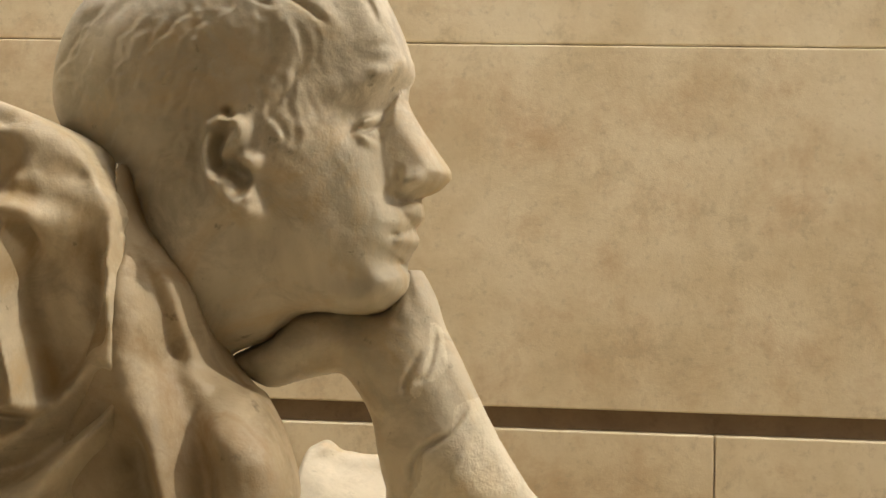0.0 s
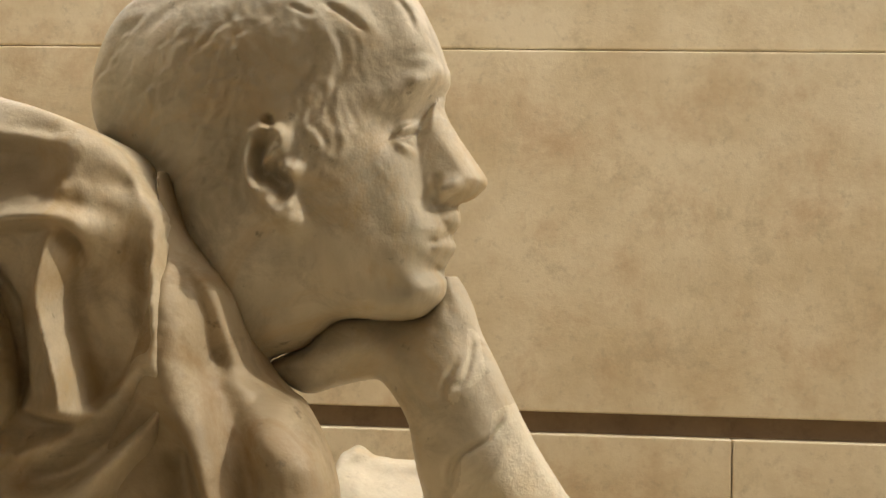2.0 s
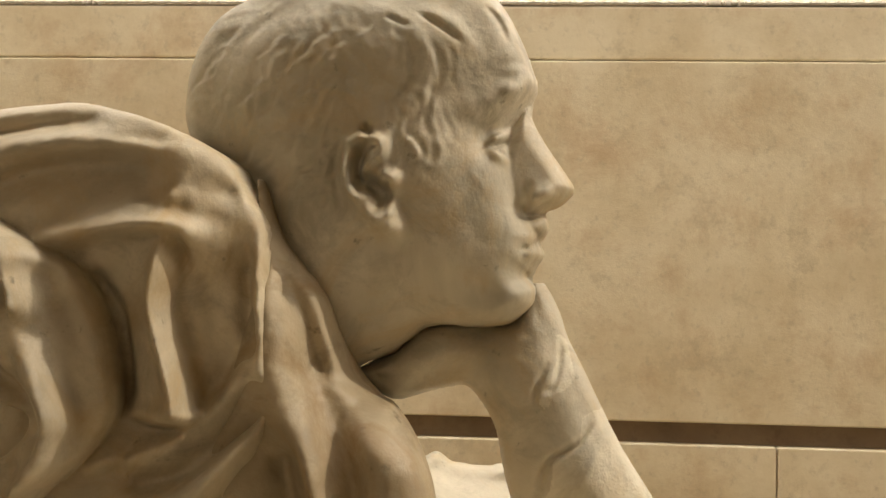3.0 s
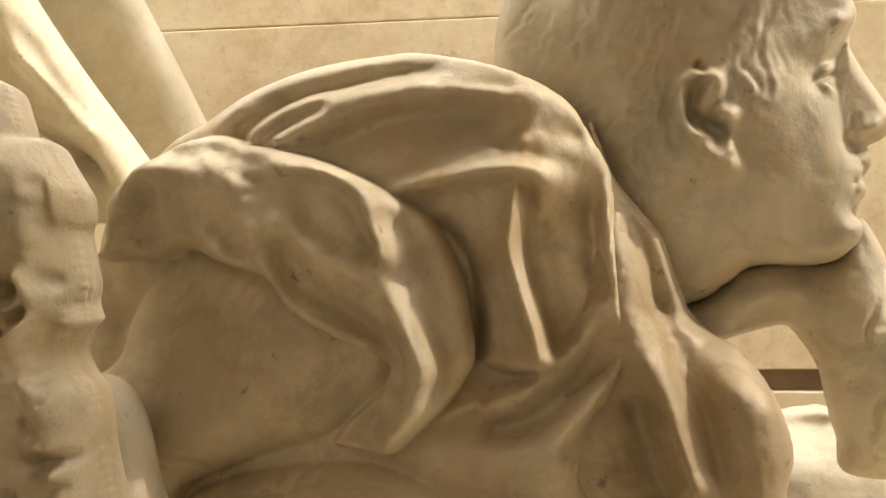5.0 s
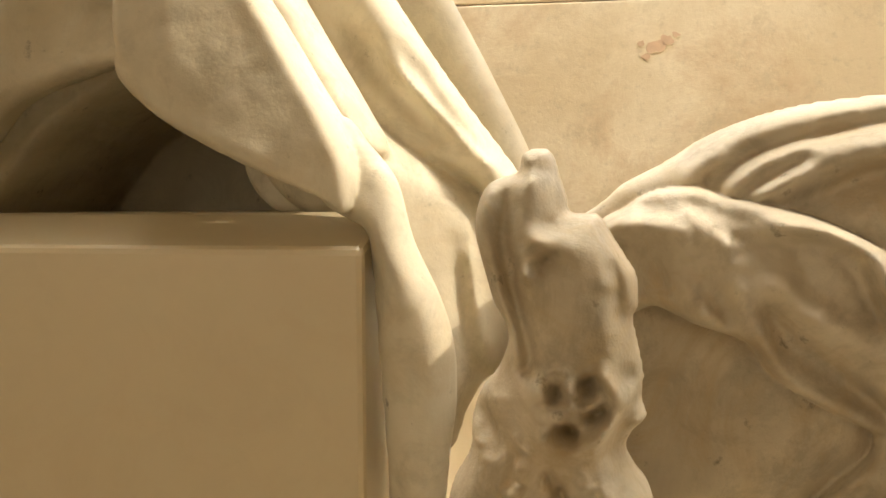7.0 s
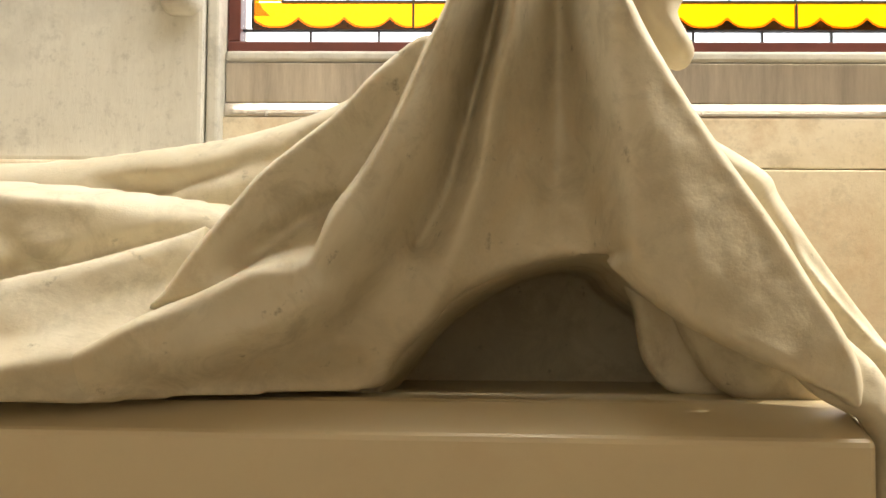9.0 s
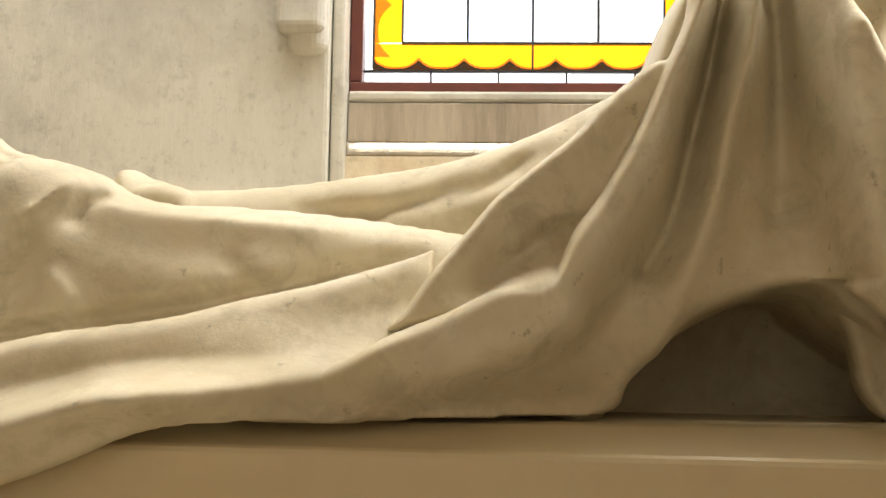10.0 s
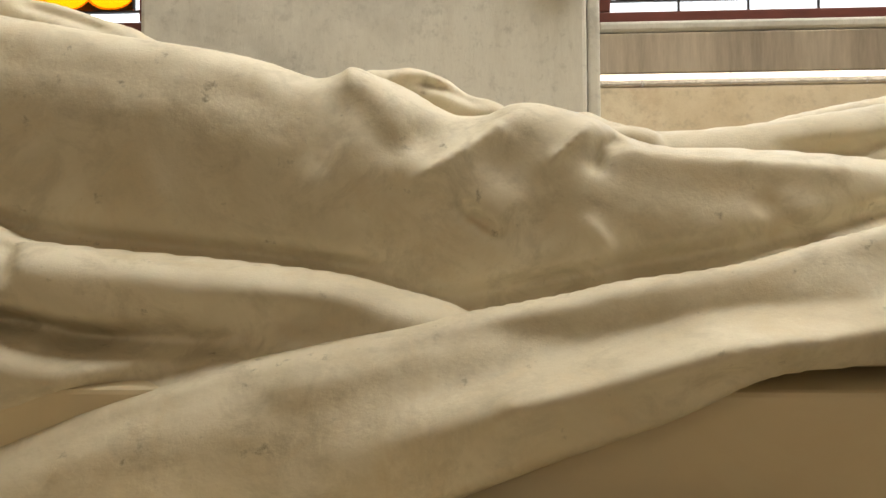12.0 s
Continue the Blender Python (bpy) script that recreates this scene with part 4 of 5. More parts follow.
    robe.crease([(-0.121, 1.135, -0.062), (-0.120, 1.114, -0.064), (-0.118, 1.091, -0.065), (-0.115, 1.070, -0.067), (-0.112, 1.060, -0.068)])
    robe.fold([(-0.123, 1.127, -0.042), (-0.123, 1.103, -0.043), (-0.122, 1.079, -0.044)])
    robe.crease([(-0.124, 1.074, -0.058), (-0.131, 1.058, -0.061), (-0.146, 1.042, -0.064), (-0.163, 1.030, -0.066), (-0.183, 1.022, -0.069), (-0.201, 1.017, -0.072)])
    robe.crease([(-0.116, 1.056, -0.050), (-0.124, 1.041, -0.052), (-0.140, 1.026, -0.054), (-0.155, 1.014, -0.056), (-0.170, 1.008, -0.058), (-0.181, 1.006, -0.060)])
    robe.crease([(-0.111, 1.057, -0.064), (-0.113, 1.043, -0.066), (-0.122, 1.029, -0.067), (-0.135, 1.016, -0.069), (-0.149, 1.004, -0.071), (-0.169, 0.999, -0.072), (-0.192, 1.000, -0.074)])
    robe.fold([(-0.119, 1.029, -0.048), (-0.129, 1.012, -0.053), (-0.138, 0.998, -0.058)])
    robe.fold([(-0.144, 0.992, -0.074), (-0.164, 0.986, -0.074), (-0.186, 0.986, -0.074)])
    robe.crease([(-0.181, 1.030, -0.060), (-0.192, 1.015, -0.065), (-0.208, 1.008, -0.070)])
    robe.fold([(-0.215, 1.000, -0.076), (-0.203, 0.989, -0.076), (-0.181, 0.978, -0.076)])
    robe.cut()
    # bare upper arm inside the sleeve
    robe.drape([(-0.349, 1.118, -0.080), (-0.364, 1.101, -0.070), (-0.378, 1.082, -0.070), (-0.387, 1.064, -0.070), (-0.391, 1.049, -0.070), (-0.398, 1.041, -0.070), (-0.410, 1.032, -0.070), (-0.419, 1.009, -0.070), (-0.419, 0.948, -0.070), (-0.361, 0.950, -0.070), (-0.345, 0.974, -0.070), (-0.323, 0.983, -0.070), (-0.299, 0.991, -0.070), (-0.272, 0.995, -0.070), (-0.248, 1.008, -0.070), (-0.224, 1.028, -0.070), (-0.223, 1.069, -0.070), (-0.262, 1.096, -0.070), (-0.310, 1.117, -0.070)],
            edge=0.035, back=0.10, rim=0.050, rough=0.25, wide=0.012, power=2.2, relief=1.0)
    robe.fold([(-0.353, 1.082, -0.070), (-0.356, 1.053, -0.080), (-0.356, 1.024, -0.090), (-0.359, 0.985, -0.100)])
    robe.fold([(-0.322, 1.076, -0.073), (-0.316, 1.047, -0.083), (-0.317, 1.019, -0.092), (-0.329, 0.995, -0.102)])
    robe.fold([(-0.285, 1.061, -0.072), (-0.272, 1.035, -0.080), (-0.277, 1.013, -0.088)])
    robe.fold([(-0.256, 1.046, -0.074), (-0.250, 1.029, -0.074)])
    robe.cut()
    # rolled sleeve with its thick uneven hem
    robe.drape([(-0.391, 1.101, -0.092), (-0.386, 1.112, -0.095), (-0.381, 1.132, -0.095), (-0.365, 1.148, -0.095), (-0.354, 1.154, -0.095), (-0.341, 1.162, -0.095), (-0.320, 1.165, -0.095), (-0.303, 1.160, -0.095), (-0.279, 1.155, -0.095), (-0.256, 1.147, -0.095), (-0.236, 1.137, -0.095), (-0.223, 1.129, -0.095), (-0.210, 1.118, -0.095), (-0.200, 1.101, -0.095), (-0.192, 1.076, -0.095), (-0.189, 1.048, -0.095), (-0.195, 1.034, -0.095), (-0.206, 1.019, -0.095), (-0.221, 1.006, -0.095), (-0.232, 0.997, -0.095), (-0.248, 0.999, -0.095), (-0.263, 1.003, -0.095), (-0.253, 1.016, -0.095), (-0.242, 1.025, -0.095), (-0.234, 1.034, -0.095), (-0.233, 1.044, -0.095), (-0.246, 1.051, -0.095), (-0.266, 1.061, -0.095), (-0.283, 1.073, -0.095), (-0.294, 1.088, -0.095), (-0.309, 1.094, -0.095), (-0.321, 1.098, -0.095), (-0.339, 1.106, -0.095), (-0.354, 1.100, -0.095), (-0.372, 1.100, -0.095)],
            edge=0.022, back=0.03, rim=0.010, power=2.4, wide=0.0025, fine=0.0008, relief=2.3, rough=2.0)
    robe.crease([(-0.361, 1.146, -0.104), (-0.352, 1.148, -0.104), (-0.333, 1.145, -0.104), (-0.314, 1.134, -0.104), (-0.298, 1.125, -0.104), (-0.280, 1.119, -0.104), (-0.274, 1.110, -0.104), (-0.264, 1.102, -0.104), (-0.248, 1.093, -0.104), (-0.232, 1.083, -0.104), (-0.219, 1.067, -0.104), (-0.209, 1.045, -0.104), (-0.215, 1.026, -0.104), (-0.229, 1.005, -0.104)])
    robe.crease([(-0.361, 1.146, -0.104), (-0.364, 1.133, -0.100), (-0.373, 1.121, -0.096), (-0.388, 1.104, -0.092)])
    robe.fold([(-0.358, 1.141, -0.096), (-0.360, 1.126, -0.092), (-0.368, 1.112, -0.088)])
    robe.crease([(-0.350, 1.146, -0.106), (-0.347, 1.142, -0.102)])
    robe.fold([(-0.346, 1.137, -0.100), (-0.341, 1.123, -0.097), (-0.345, 1.110, -0.094)])
    robe.crease([(-0.332, 1.132, -0.103), (-0.324, 1.117, -0.104), (-0.315, 1.105, -0.105), (-0.309, 1.096, -0.106)])
    robe.fold([(-0.318, 1.125, -0.104), (-0.310, 1.111, -0.101), (-0.303, 1.101, -0.097)])
    robe.crease([(-0.300, 1.116, -0.106), (-0.292, 1.102, -0.104), (-0.283, 1.082, -0.103), (-0.272, 1.067, -0.101), (-0.257, 1.062, -0.100), (-0.237, 1.048, -0.098)])
    robe.crease([(-0.285, 1.104, -0.096), (-0.273, 1.086, -0.095), (-0.252, 1.073, -0.094), (-0.235, 1.062, -0.092), (-0.225, 1.048, -0.091), (-0.226, 1.031, -0.090)])
    robe.fold([(-0.239, 1.071, -0.102), (-0.223, 1.054, -0.100), (-0.217, 1.040, -0.098)])
    robe.fold([(-0.237, 1.021, -0.084), (-0.240, 1.013, -0.084), (-0.246, 1.004, -0.084)])
    robe.fold([(-0.224, 1.026, -0.094), (-0.231, 1.012, -0.094)])
    robe.crease([(-0.344, 1.155, -0.096), (-0.328, 1.156, -0.098), (-0.310, 1.149, -0.100), (-0.292, 1.143, -0.102), (-0.263, 1.143, -0.104), (-0.242, 1.134, -0.106), (-0.235, 1.118, -0.108), (-0.226, 1.097, -0.110)])
    robe.fold([(-0.334, 1.150, -0.100), (-0.318, 1.145, -0.103), (-0.300, 1.137, -0.106)])
    robe.crease([(-0.324, 1.154, -0.102), (-0.307, 1.145, -0.102), (-0.295, 1.135, -0.102)])
    robe.fold([(-0.317, 1.156, -0.098), (-0.299, 1.148, -0.098), (-0.290, 1.139, -0.098)])
    robe.crease([(-0.279, 1.138, -0.099), (-0.262, 1.137, -0.099), (-0.247, 1.129, -0.099), (-0.240, 1.115, -0.099), (-0.234, 1.101, -0.099)])
    robe.fold([(-0.272, 1.130, -0.098), (-0.262, 1.116, -0.100), (-0.244, 1.104, -0.101), (-0.234, 1.090, -0.103)])
    robe.fold([(-0.220, 1.117, -0.090), (-0.208, 1.093, -0.089), (-0.200, 1.070, -0.089), (-0.197, 1.048, -0.088), (-0.205, 1.028, -0.088)])
    robe.fold([(-0.228, 1.117, -0.098), (-0.220, 1.096, -0.095), (-0.212, 1.073, -0.093), (-0.206, 1.048, -0.090)])
    robe.cut()
    # lower limb catching the light
    c.form([(-0.402, 1.038), (-0.374, 1.043), (-0.359, 1.038), (-0.350, 1.023), (-0.344, 0.997), (-0.342, 0.959), (-0.411, 0.958)], -0.12, 0.03, 0.03, 0.03, blend=0.001)
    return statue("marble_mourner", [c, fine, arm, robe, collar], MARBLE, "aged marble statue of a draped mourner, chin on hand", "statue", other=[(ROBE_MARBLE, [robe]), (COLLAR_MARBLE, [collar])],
                  worn=[(PALE_MARBLE, [(0.056, 1.040), (0.070, 1.043), (0.080, 1.029), (0.097, 1.000), (0.112, 0.984), (0.034, 0.980), (0.037, 0.998), (0.038, 1.013), (0.045, 1.018), (0.053, 1.024), (0.054, 1.031)]),
                        (PALE_MARBLE, [(0.039, 1.087), (0.045, 1.084), (0.048, 1.073), (0.050, 1.063), (0.045, 1.056), (0.039, 1.054), (0.036, 1.062), (0.039, 1.072)]),
                        (PALE_MARBLE, [(0.031, 1.054), (0.035, 1.057), (0.037, 1.051), (0.034, 1.045), (0.030, 1.046)])])


def ornament():
    c = Carving((-0.46, -0.32), (-0.245, -0.155), (0.831, 1.20), 0.0009)
    c.drape([(-0.391, 1.170, -0.212), (-0.389, 1.177, -0.212), (-0.383, 1.179, -0.212), (-0.378, 1.177, -0.212), (-0.375, 1.168, -0.212), (-0.373, 1.162, -0.212), (-0.371, 1.154, -0.212), (-0.365, 1.153, -0.212), (-0.359, 1.152, -0.212), (-0.354, 1.144, -0.212), (-0.349, 1.136, -0.212), (-0.345, 1.129, -0.212), (-0.344, 1.118, -0.212), (-0.346, 1.111, -0.212), (-0.344, 1.100, -0.212), (-0.342, 1.089, -0.212), (-0.343, 1.081, -0.212), (-0.342, 1.077, -0.212), (-0.341, 1.072, -0.212), (-0.346, 1.067, -0.212), (-0.349, 1.060, -0.212), (-0.345, 1.051, -0.212), (-0.339, 1.042, -0.212), (-0.336, 1.020, -0.212), (-0.335, 0.960, -0.212), (-0.425, 0.954, -0.212), (-0.422, 1.016, -0.212), (-0.419, 1.042, -0.212), (-0.411, 1.058, -0.212), (-0.410, 1.072, -0.212), (-0.406, 1.083, -0.212), (-0.399, 1.092, -0.212), (-0.395, 1.106, -0.212), (-0.401, 1.119, -0.212), (-0.405, 1.133, -0.212), (-0.408, 1.146, -0.212), (-0.407, 1.157, -0.212), (-0.403, 1.165, -0.212), (-0.397, 1.168, -0.212)],
            edge=0.012, back=0.035, rim=0.011, wide=0.0018, fine=0.0006, relief=1.15)
    # brown outer band and the worn column beside it
    c.crease([(-0.399, 1.162, -0.230), (-0.401, 1.145, -0.231), (-0.396, 1.127, -0.231), (-0.391, 1.110, -0.232), (-0.388, 1.097, -0.232)])
    c.crease([(-0.394, 1.161, -0.221), (-0.395, 1.140, -0.222), (-0.392, 1.122, -0.222), (-0.387, 1.105, -0.223), (-0.385, 1.093, -0.223)])
    c.fold([(-0.385, 1.164, -0.232), (-0.386, 1.149, -0.233), (-0.387, 1.134, -0.234)])
    c.crease([(-0.381, 1.144, -0.241), (-0.375, 1.141, -0.241)])
    c.crease([(-0.385, 1.131, -0.240), (-0.383, 1.130, -0.240)])
    c.crease([(-0.377, 1.150, -0.224), (-0.376, 1.149, -0.224)])
    c.crease([(-0.390, 1.134, -0.224), (-0.389, 1.131, -0.224)])
    c.crease([(-0.379, 1.135, -0.225), (-0.376, 1.137, -0.225)])
    c.crease([(-0.387, 1.170, -0.224), (-0.382, 1.171, -0.224), (-0.377, 1.170, -0.224)])
    c.fold([(-0.383, 1.167, -0.234), (-0.378, 1.166, -0.234)])
    c.fold([(-0.385, 1.175, -0.226), (-0.379, 1.175, -0.226)])
    # smooth shield with its raised rim
    c.crease([(-0.370, 1.148, -0.228), (-0.361, 1.147, -0.229), (-0.356, 1.140, -0.231), (-0.354, 1.125, -0.232)])
    c.fold([(-0.366, 1.140, -0.235), (-0.366, 1.124, -0.235), (-0.368, 1.107, -0.235), (-0.369, 1.098, -0.235)])
    c.fold([(-0.379, 1.119, -0.233), (-0.378, 1.106, -0.233), (-0.376, 1.098, -0.233)])
    c.fold([(-0.355, 1.119, -0.232), (-0.354, 1.107, -0.232), (-0.358, 1.098, -0.232)])
    c.crease([(-0.356, 1.150, -0.230), (-0.352, 1.138, -0.231), (-0.347, 1.129, -0.231), (-0.346, 1.118, -0.232)])
    c.crease([(-0.353, 1.133, -0.222), (-0.351, 1.123, -0.222), (-0.350, 1.113, -0.222)])
    # drilled frill
    c.crease([(-0.375, 1.086, -0.219), (-0.374, 1.083, -0.219)])
    c.fold([(-0.372, 1.083, -0.231), (-0.374, 1.084, -0.231), (-0.376, 1.087, -0.231), (-0.375, 1.090, -0.231), (-0.373, 1.089, -0.231), (-0.371, 1.086, -0.231), (-0.372, 1.083, -0.231)])
    c.crease([(-0.363, 1.089, -0.219), (-0.362, 1.085, -0.219)])
    c.fold([(-0.360, 1.085, -0.231), (-0.362, 1.086, -0.231), (-0.364, 1.090, -0.231), (-0.364, 1.092, -0.231), (-0.361, 1.091, -0.231), (-0.360, 1.088, -0.231), (-0.360, 1.085, -0.231)])
    c.crease([(-0.347, 1.092, -0.219), (-0.345, 1.088, -0.219)])
    c.fold([(-0.344, 1.088, -0.231), (-0.346, 1.089, -0.231), (-0.348, 1.093, -0.231), (-0.348, 1.095, -0.231), (-0.345, 1.094, -0.231), (-0.344, 1.091, -0.231), (-0.344, 1.088, -0.231)])
    c.crease([(-0.361, 1.075, -0.219), (-0.355, 1.077, -0.219)])
    c.fold([(-0.352, 1.079, -0.231), (-0.355, 1.077, -0.231), (-0.360, 1.075, -0.231), (-0.362, 1.076, -0.231), (-0.360, 1.079, -0.231), (-0.355, 1.080, -0.231), (-0.352, 1.079, -0.231)])
    c.crease([(-0.370, 1.070, -0.219), (-0.367, 1.066, -0.219)])
    c.fold([(-0.364, 1.067, -0.231), (-0.367, 1.068, -0.231), (-0.370, 1.071, -0.231), (-0.370, 1.074, -0.231), (-0.368, 1.073, -0.231), (-0.365, 1.070, -0.231), (-0.364, 1.067, -0.231)])
    c.crease([(-0.372, 1.046, -0.219), (-0.370, 1.042, -0.219)])
    c.fold([(-0.368, 1.043, -0.231), (-0.371, 1.044, -0.231), (-0.373, 1.048, -0.231), (-0.372, 1.050, -0.231), (-0.370, 1.049, -0.231), (-0.368, 1.046, -0.231), (-0.368, 1.043, -0.231)])
    c.crease([(-0.406, 1.076, -0.212), (-0.403, 1.071, -0.212), (-0.400, 1.068, -0.212)])
    c.crease([(-0.368, 1.090, -0.239), (-0.367, 1.084, -0.239)])
    c.crease([(-0.356, 1.094, -0.239), (-0.353, 1.086, -0.239)])
    c.crease([(-0.351, 1.089, -0.239), (-0.348, 1.082, -0.239)])
    c.crease([(-0.379, 1.088, -0.239), (-0.377, 1.082, -0.239)])
    c.crease([(-0.374, 1.081, -0.239), (-0.370, 1.078, -0.239)])
    c.crease([(-0.382, 1.087, -0.236), (-0.380, 1.070, -0.234), (-0.377, 1.057, -0.232)])
    c.crease([(-0.370, 1.065, -0.238), (-0.359, 1.068, -0.238), (-0.351, 1.077, -0.238)])
    c.crease([(-0.350, 1.074, -0.221), (-0.353, 1.062, -0.221)])
    c.crease([(-0.344, 1.080, -0.234), (-0.343, 1.076, -0.234)])
    c.crease([(-0.347, 1.076, -0.223), (-0.346, 1.073, -0.223)])
    c.fold([(-0.397, 1.086, -0.226), (-0.395, 1.070, -0.225), (-0.392, 1.050, -0.224)])
    c.fold([(-0.405, 1.063, -0.222), (-0.404, 1.047, -0.222)])
    c.fold([(-0.362, 1.057, -0.232), (-0.353, 1.051, -0.232)])
    # broken foot of the frill
    c.crease([(-0.373, 1.047, -0.219), (-0.370, 1.041, -0.219)])
    c.fold([(-0.364, 1.041, -0.231), (-0.367, 1.042, -0.231), (-0.369, 1.047, -0.231), (-0.368, 1.050, -0.231), (-0.365, 1.048, -0.231), (-0.363, 1.044, -0.231), (-0.364, 1.041, -0.231)])
    c.crease([(-0.385, 1.030, -0.219), (-0.383, 1.023, -0.219)])
    c.fold([(-0.377, 1.023, -0.231), (-0.379, 1.025, -0.231), (-0.381, 1.030, -0.231), (-0.379, 1.033, -0.231), (-0.377, 1.031, -0.231), (-0.376, 1.026, -0.231), (-0.377, 1.023, -0.231)])
    c.crease([(-0.378, 1.028, -0.219), (-0.376, 1.024, -0.219)])
    c.fold([(-0.370, 1.024, -0.231), (-0.372, 1.025, -0.231), (-0.374, 1.030, -0.231), (-0.373, 1.032, -0.231), (-0.370, 1.031, -0.231), (-0.369, 1.026, -0.231), (-0.370, 1.024, -0.231)])
    c.crease([(-0.390, 1.019, -0.219), (-0.385, 1.012, -0.219)])
    c.fold([(-0.378, 1.012, -0.231), (-0.382, 1.014, -0.231), (-0.385, 1.019, -0.231), (-0.385, 1.023, -0.231), (-0.382, 1.021, -0.231), (-0.378, 1.016, -0.231), (-0.378, 1.012, -0.231)])
    c.crease([(-0.395, 1.012, -0.219), (-0.389, 1.005, -0.219)])
    c.fold([(-0.382, 1.006, -0.231), (-0.386, 1.007, -0.231), (-0.390, 1.013, -0.231), (-0.390, 1.016, -0.231), (-0.386, 1.015, -0.231), (-0.382, 1.009, -0.231), (-0.382, 1.006, -0.231)])
    c.crease([(-0.330, 1.022, -0.219), (-0.328, 1.016, -0.219)])
    c.fold([(-0.323, 1.017, -0.231), (-0.325, 1.018, -0.231), (-0.327, 1.023, -0.231), (-0.327, 1.026, -0.231), (-0.324, 1.024, -0.231), (-0.322, 1.020, -0.231), (-0.323, 1.017, -0.231)])
    c.crease([(-0.334, 1.030, -0.219), (-0.332, 1.027, -0.219)])
    c.fold([(-0.326, 1.027, -0.231), (-0.328, 1.028, -0.231), (-0.331, 1.031, -0.231), (-0.330, 1.034, -0.231), (-0.328, 1.033, -0.231), (-0.325, 1.030, -0.231), (-0.326, 1.027, -0.231)])
    c.crease([(-0.353, 1.016, -0.219), (-0.336, 1.017, -0.219)])
    c.fold([(-0.330, 1.019, -0.231), (-0.335, 1.017, -0.231), (-0.345, 1.016, -0.231), (-0.350, 1.018, -0.231), (-0.345, 1.020, -0.231), (-0.335, 1.021, -0.231), (-0.330, 1.019, -0.231)])
    c.crease([(-0.371, 1.046, -0.232), (-0.374, 1.033, -0.232)])
    c.crease([(-0.352, 1.049, -0.232), (-0.349, 1.037, -0.232)])
    c.crease([(-0.339, 1.038, -0.232), (-0.331, 1.026, -0.232)])
    c.crease([(-0.326, 1.039, -0.232), (-0.321, 1.024, -0.232)])
    c.crease([(-0.345, 1.013, -0.232), (-0.329, 1.011, -0.232)])
    c.crease([(-0.364, 1.033, -0.232), (-0.360, 1.010, -0.232)])
    # small worn scrolls of the frill
    rnd = random.Random(3)
    scrolls = []
    for k in range(90):
        x, z = rnd.uniform(-0.425, -0.335), rnd.uniform(0.94, 1.095)
        a, r = rnd.uniform(0, 6.28), rnd.uniform(0.004, 0.009)
        scrolls.append(([(x + r * math.cos(a + u), z + r * math.sin(a + u)) for u in (0, 0.9, 1.8)], rnd.choice((0.0028, 0.002, -0.003)), rnd.uniform(0.0014, 0.0024)))
    c.cut(scrolls)
    return statue("carved_ornament", [c], WORN_MARBLE, "weathered broken marble ornament with drilled holes", "ornament")


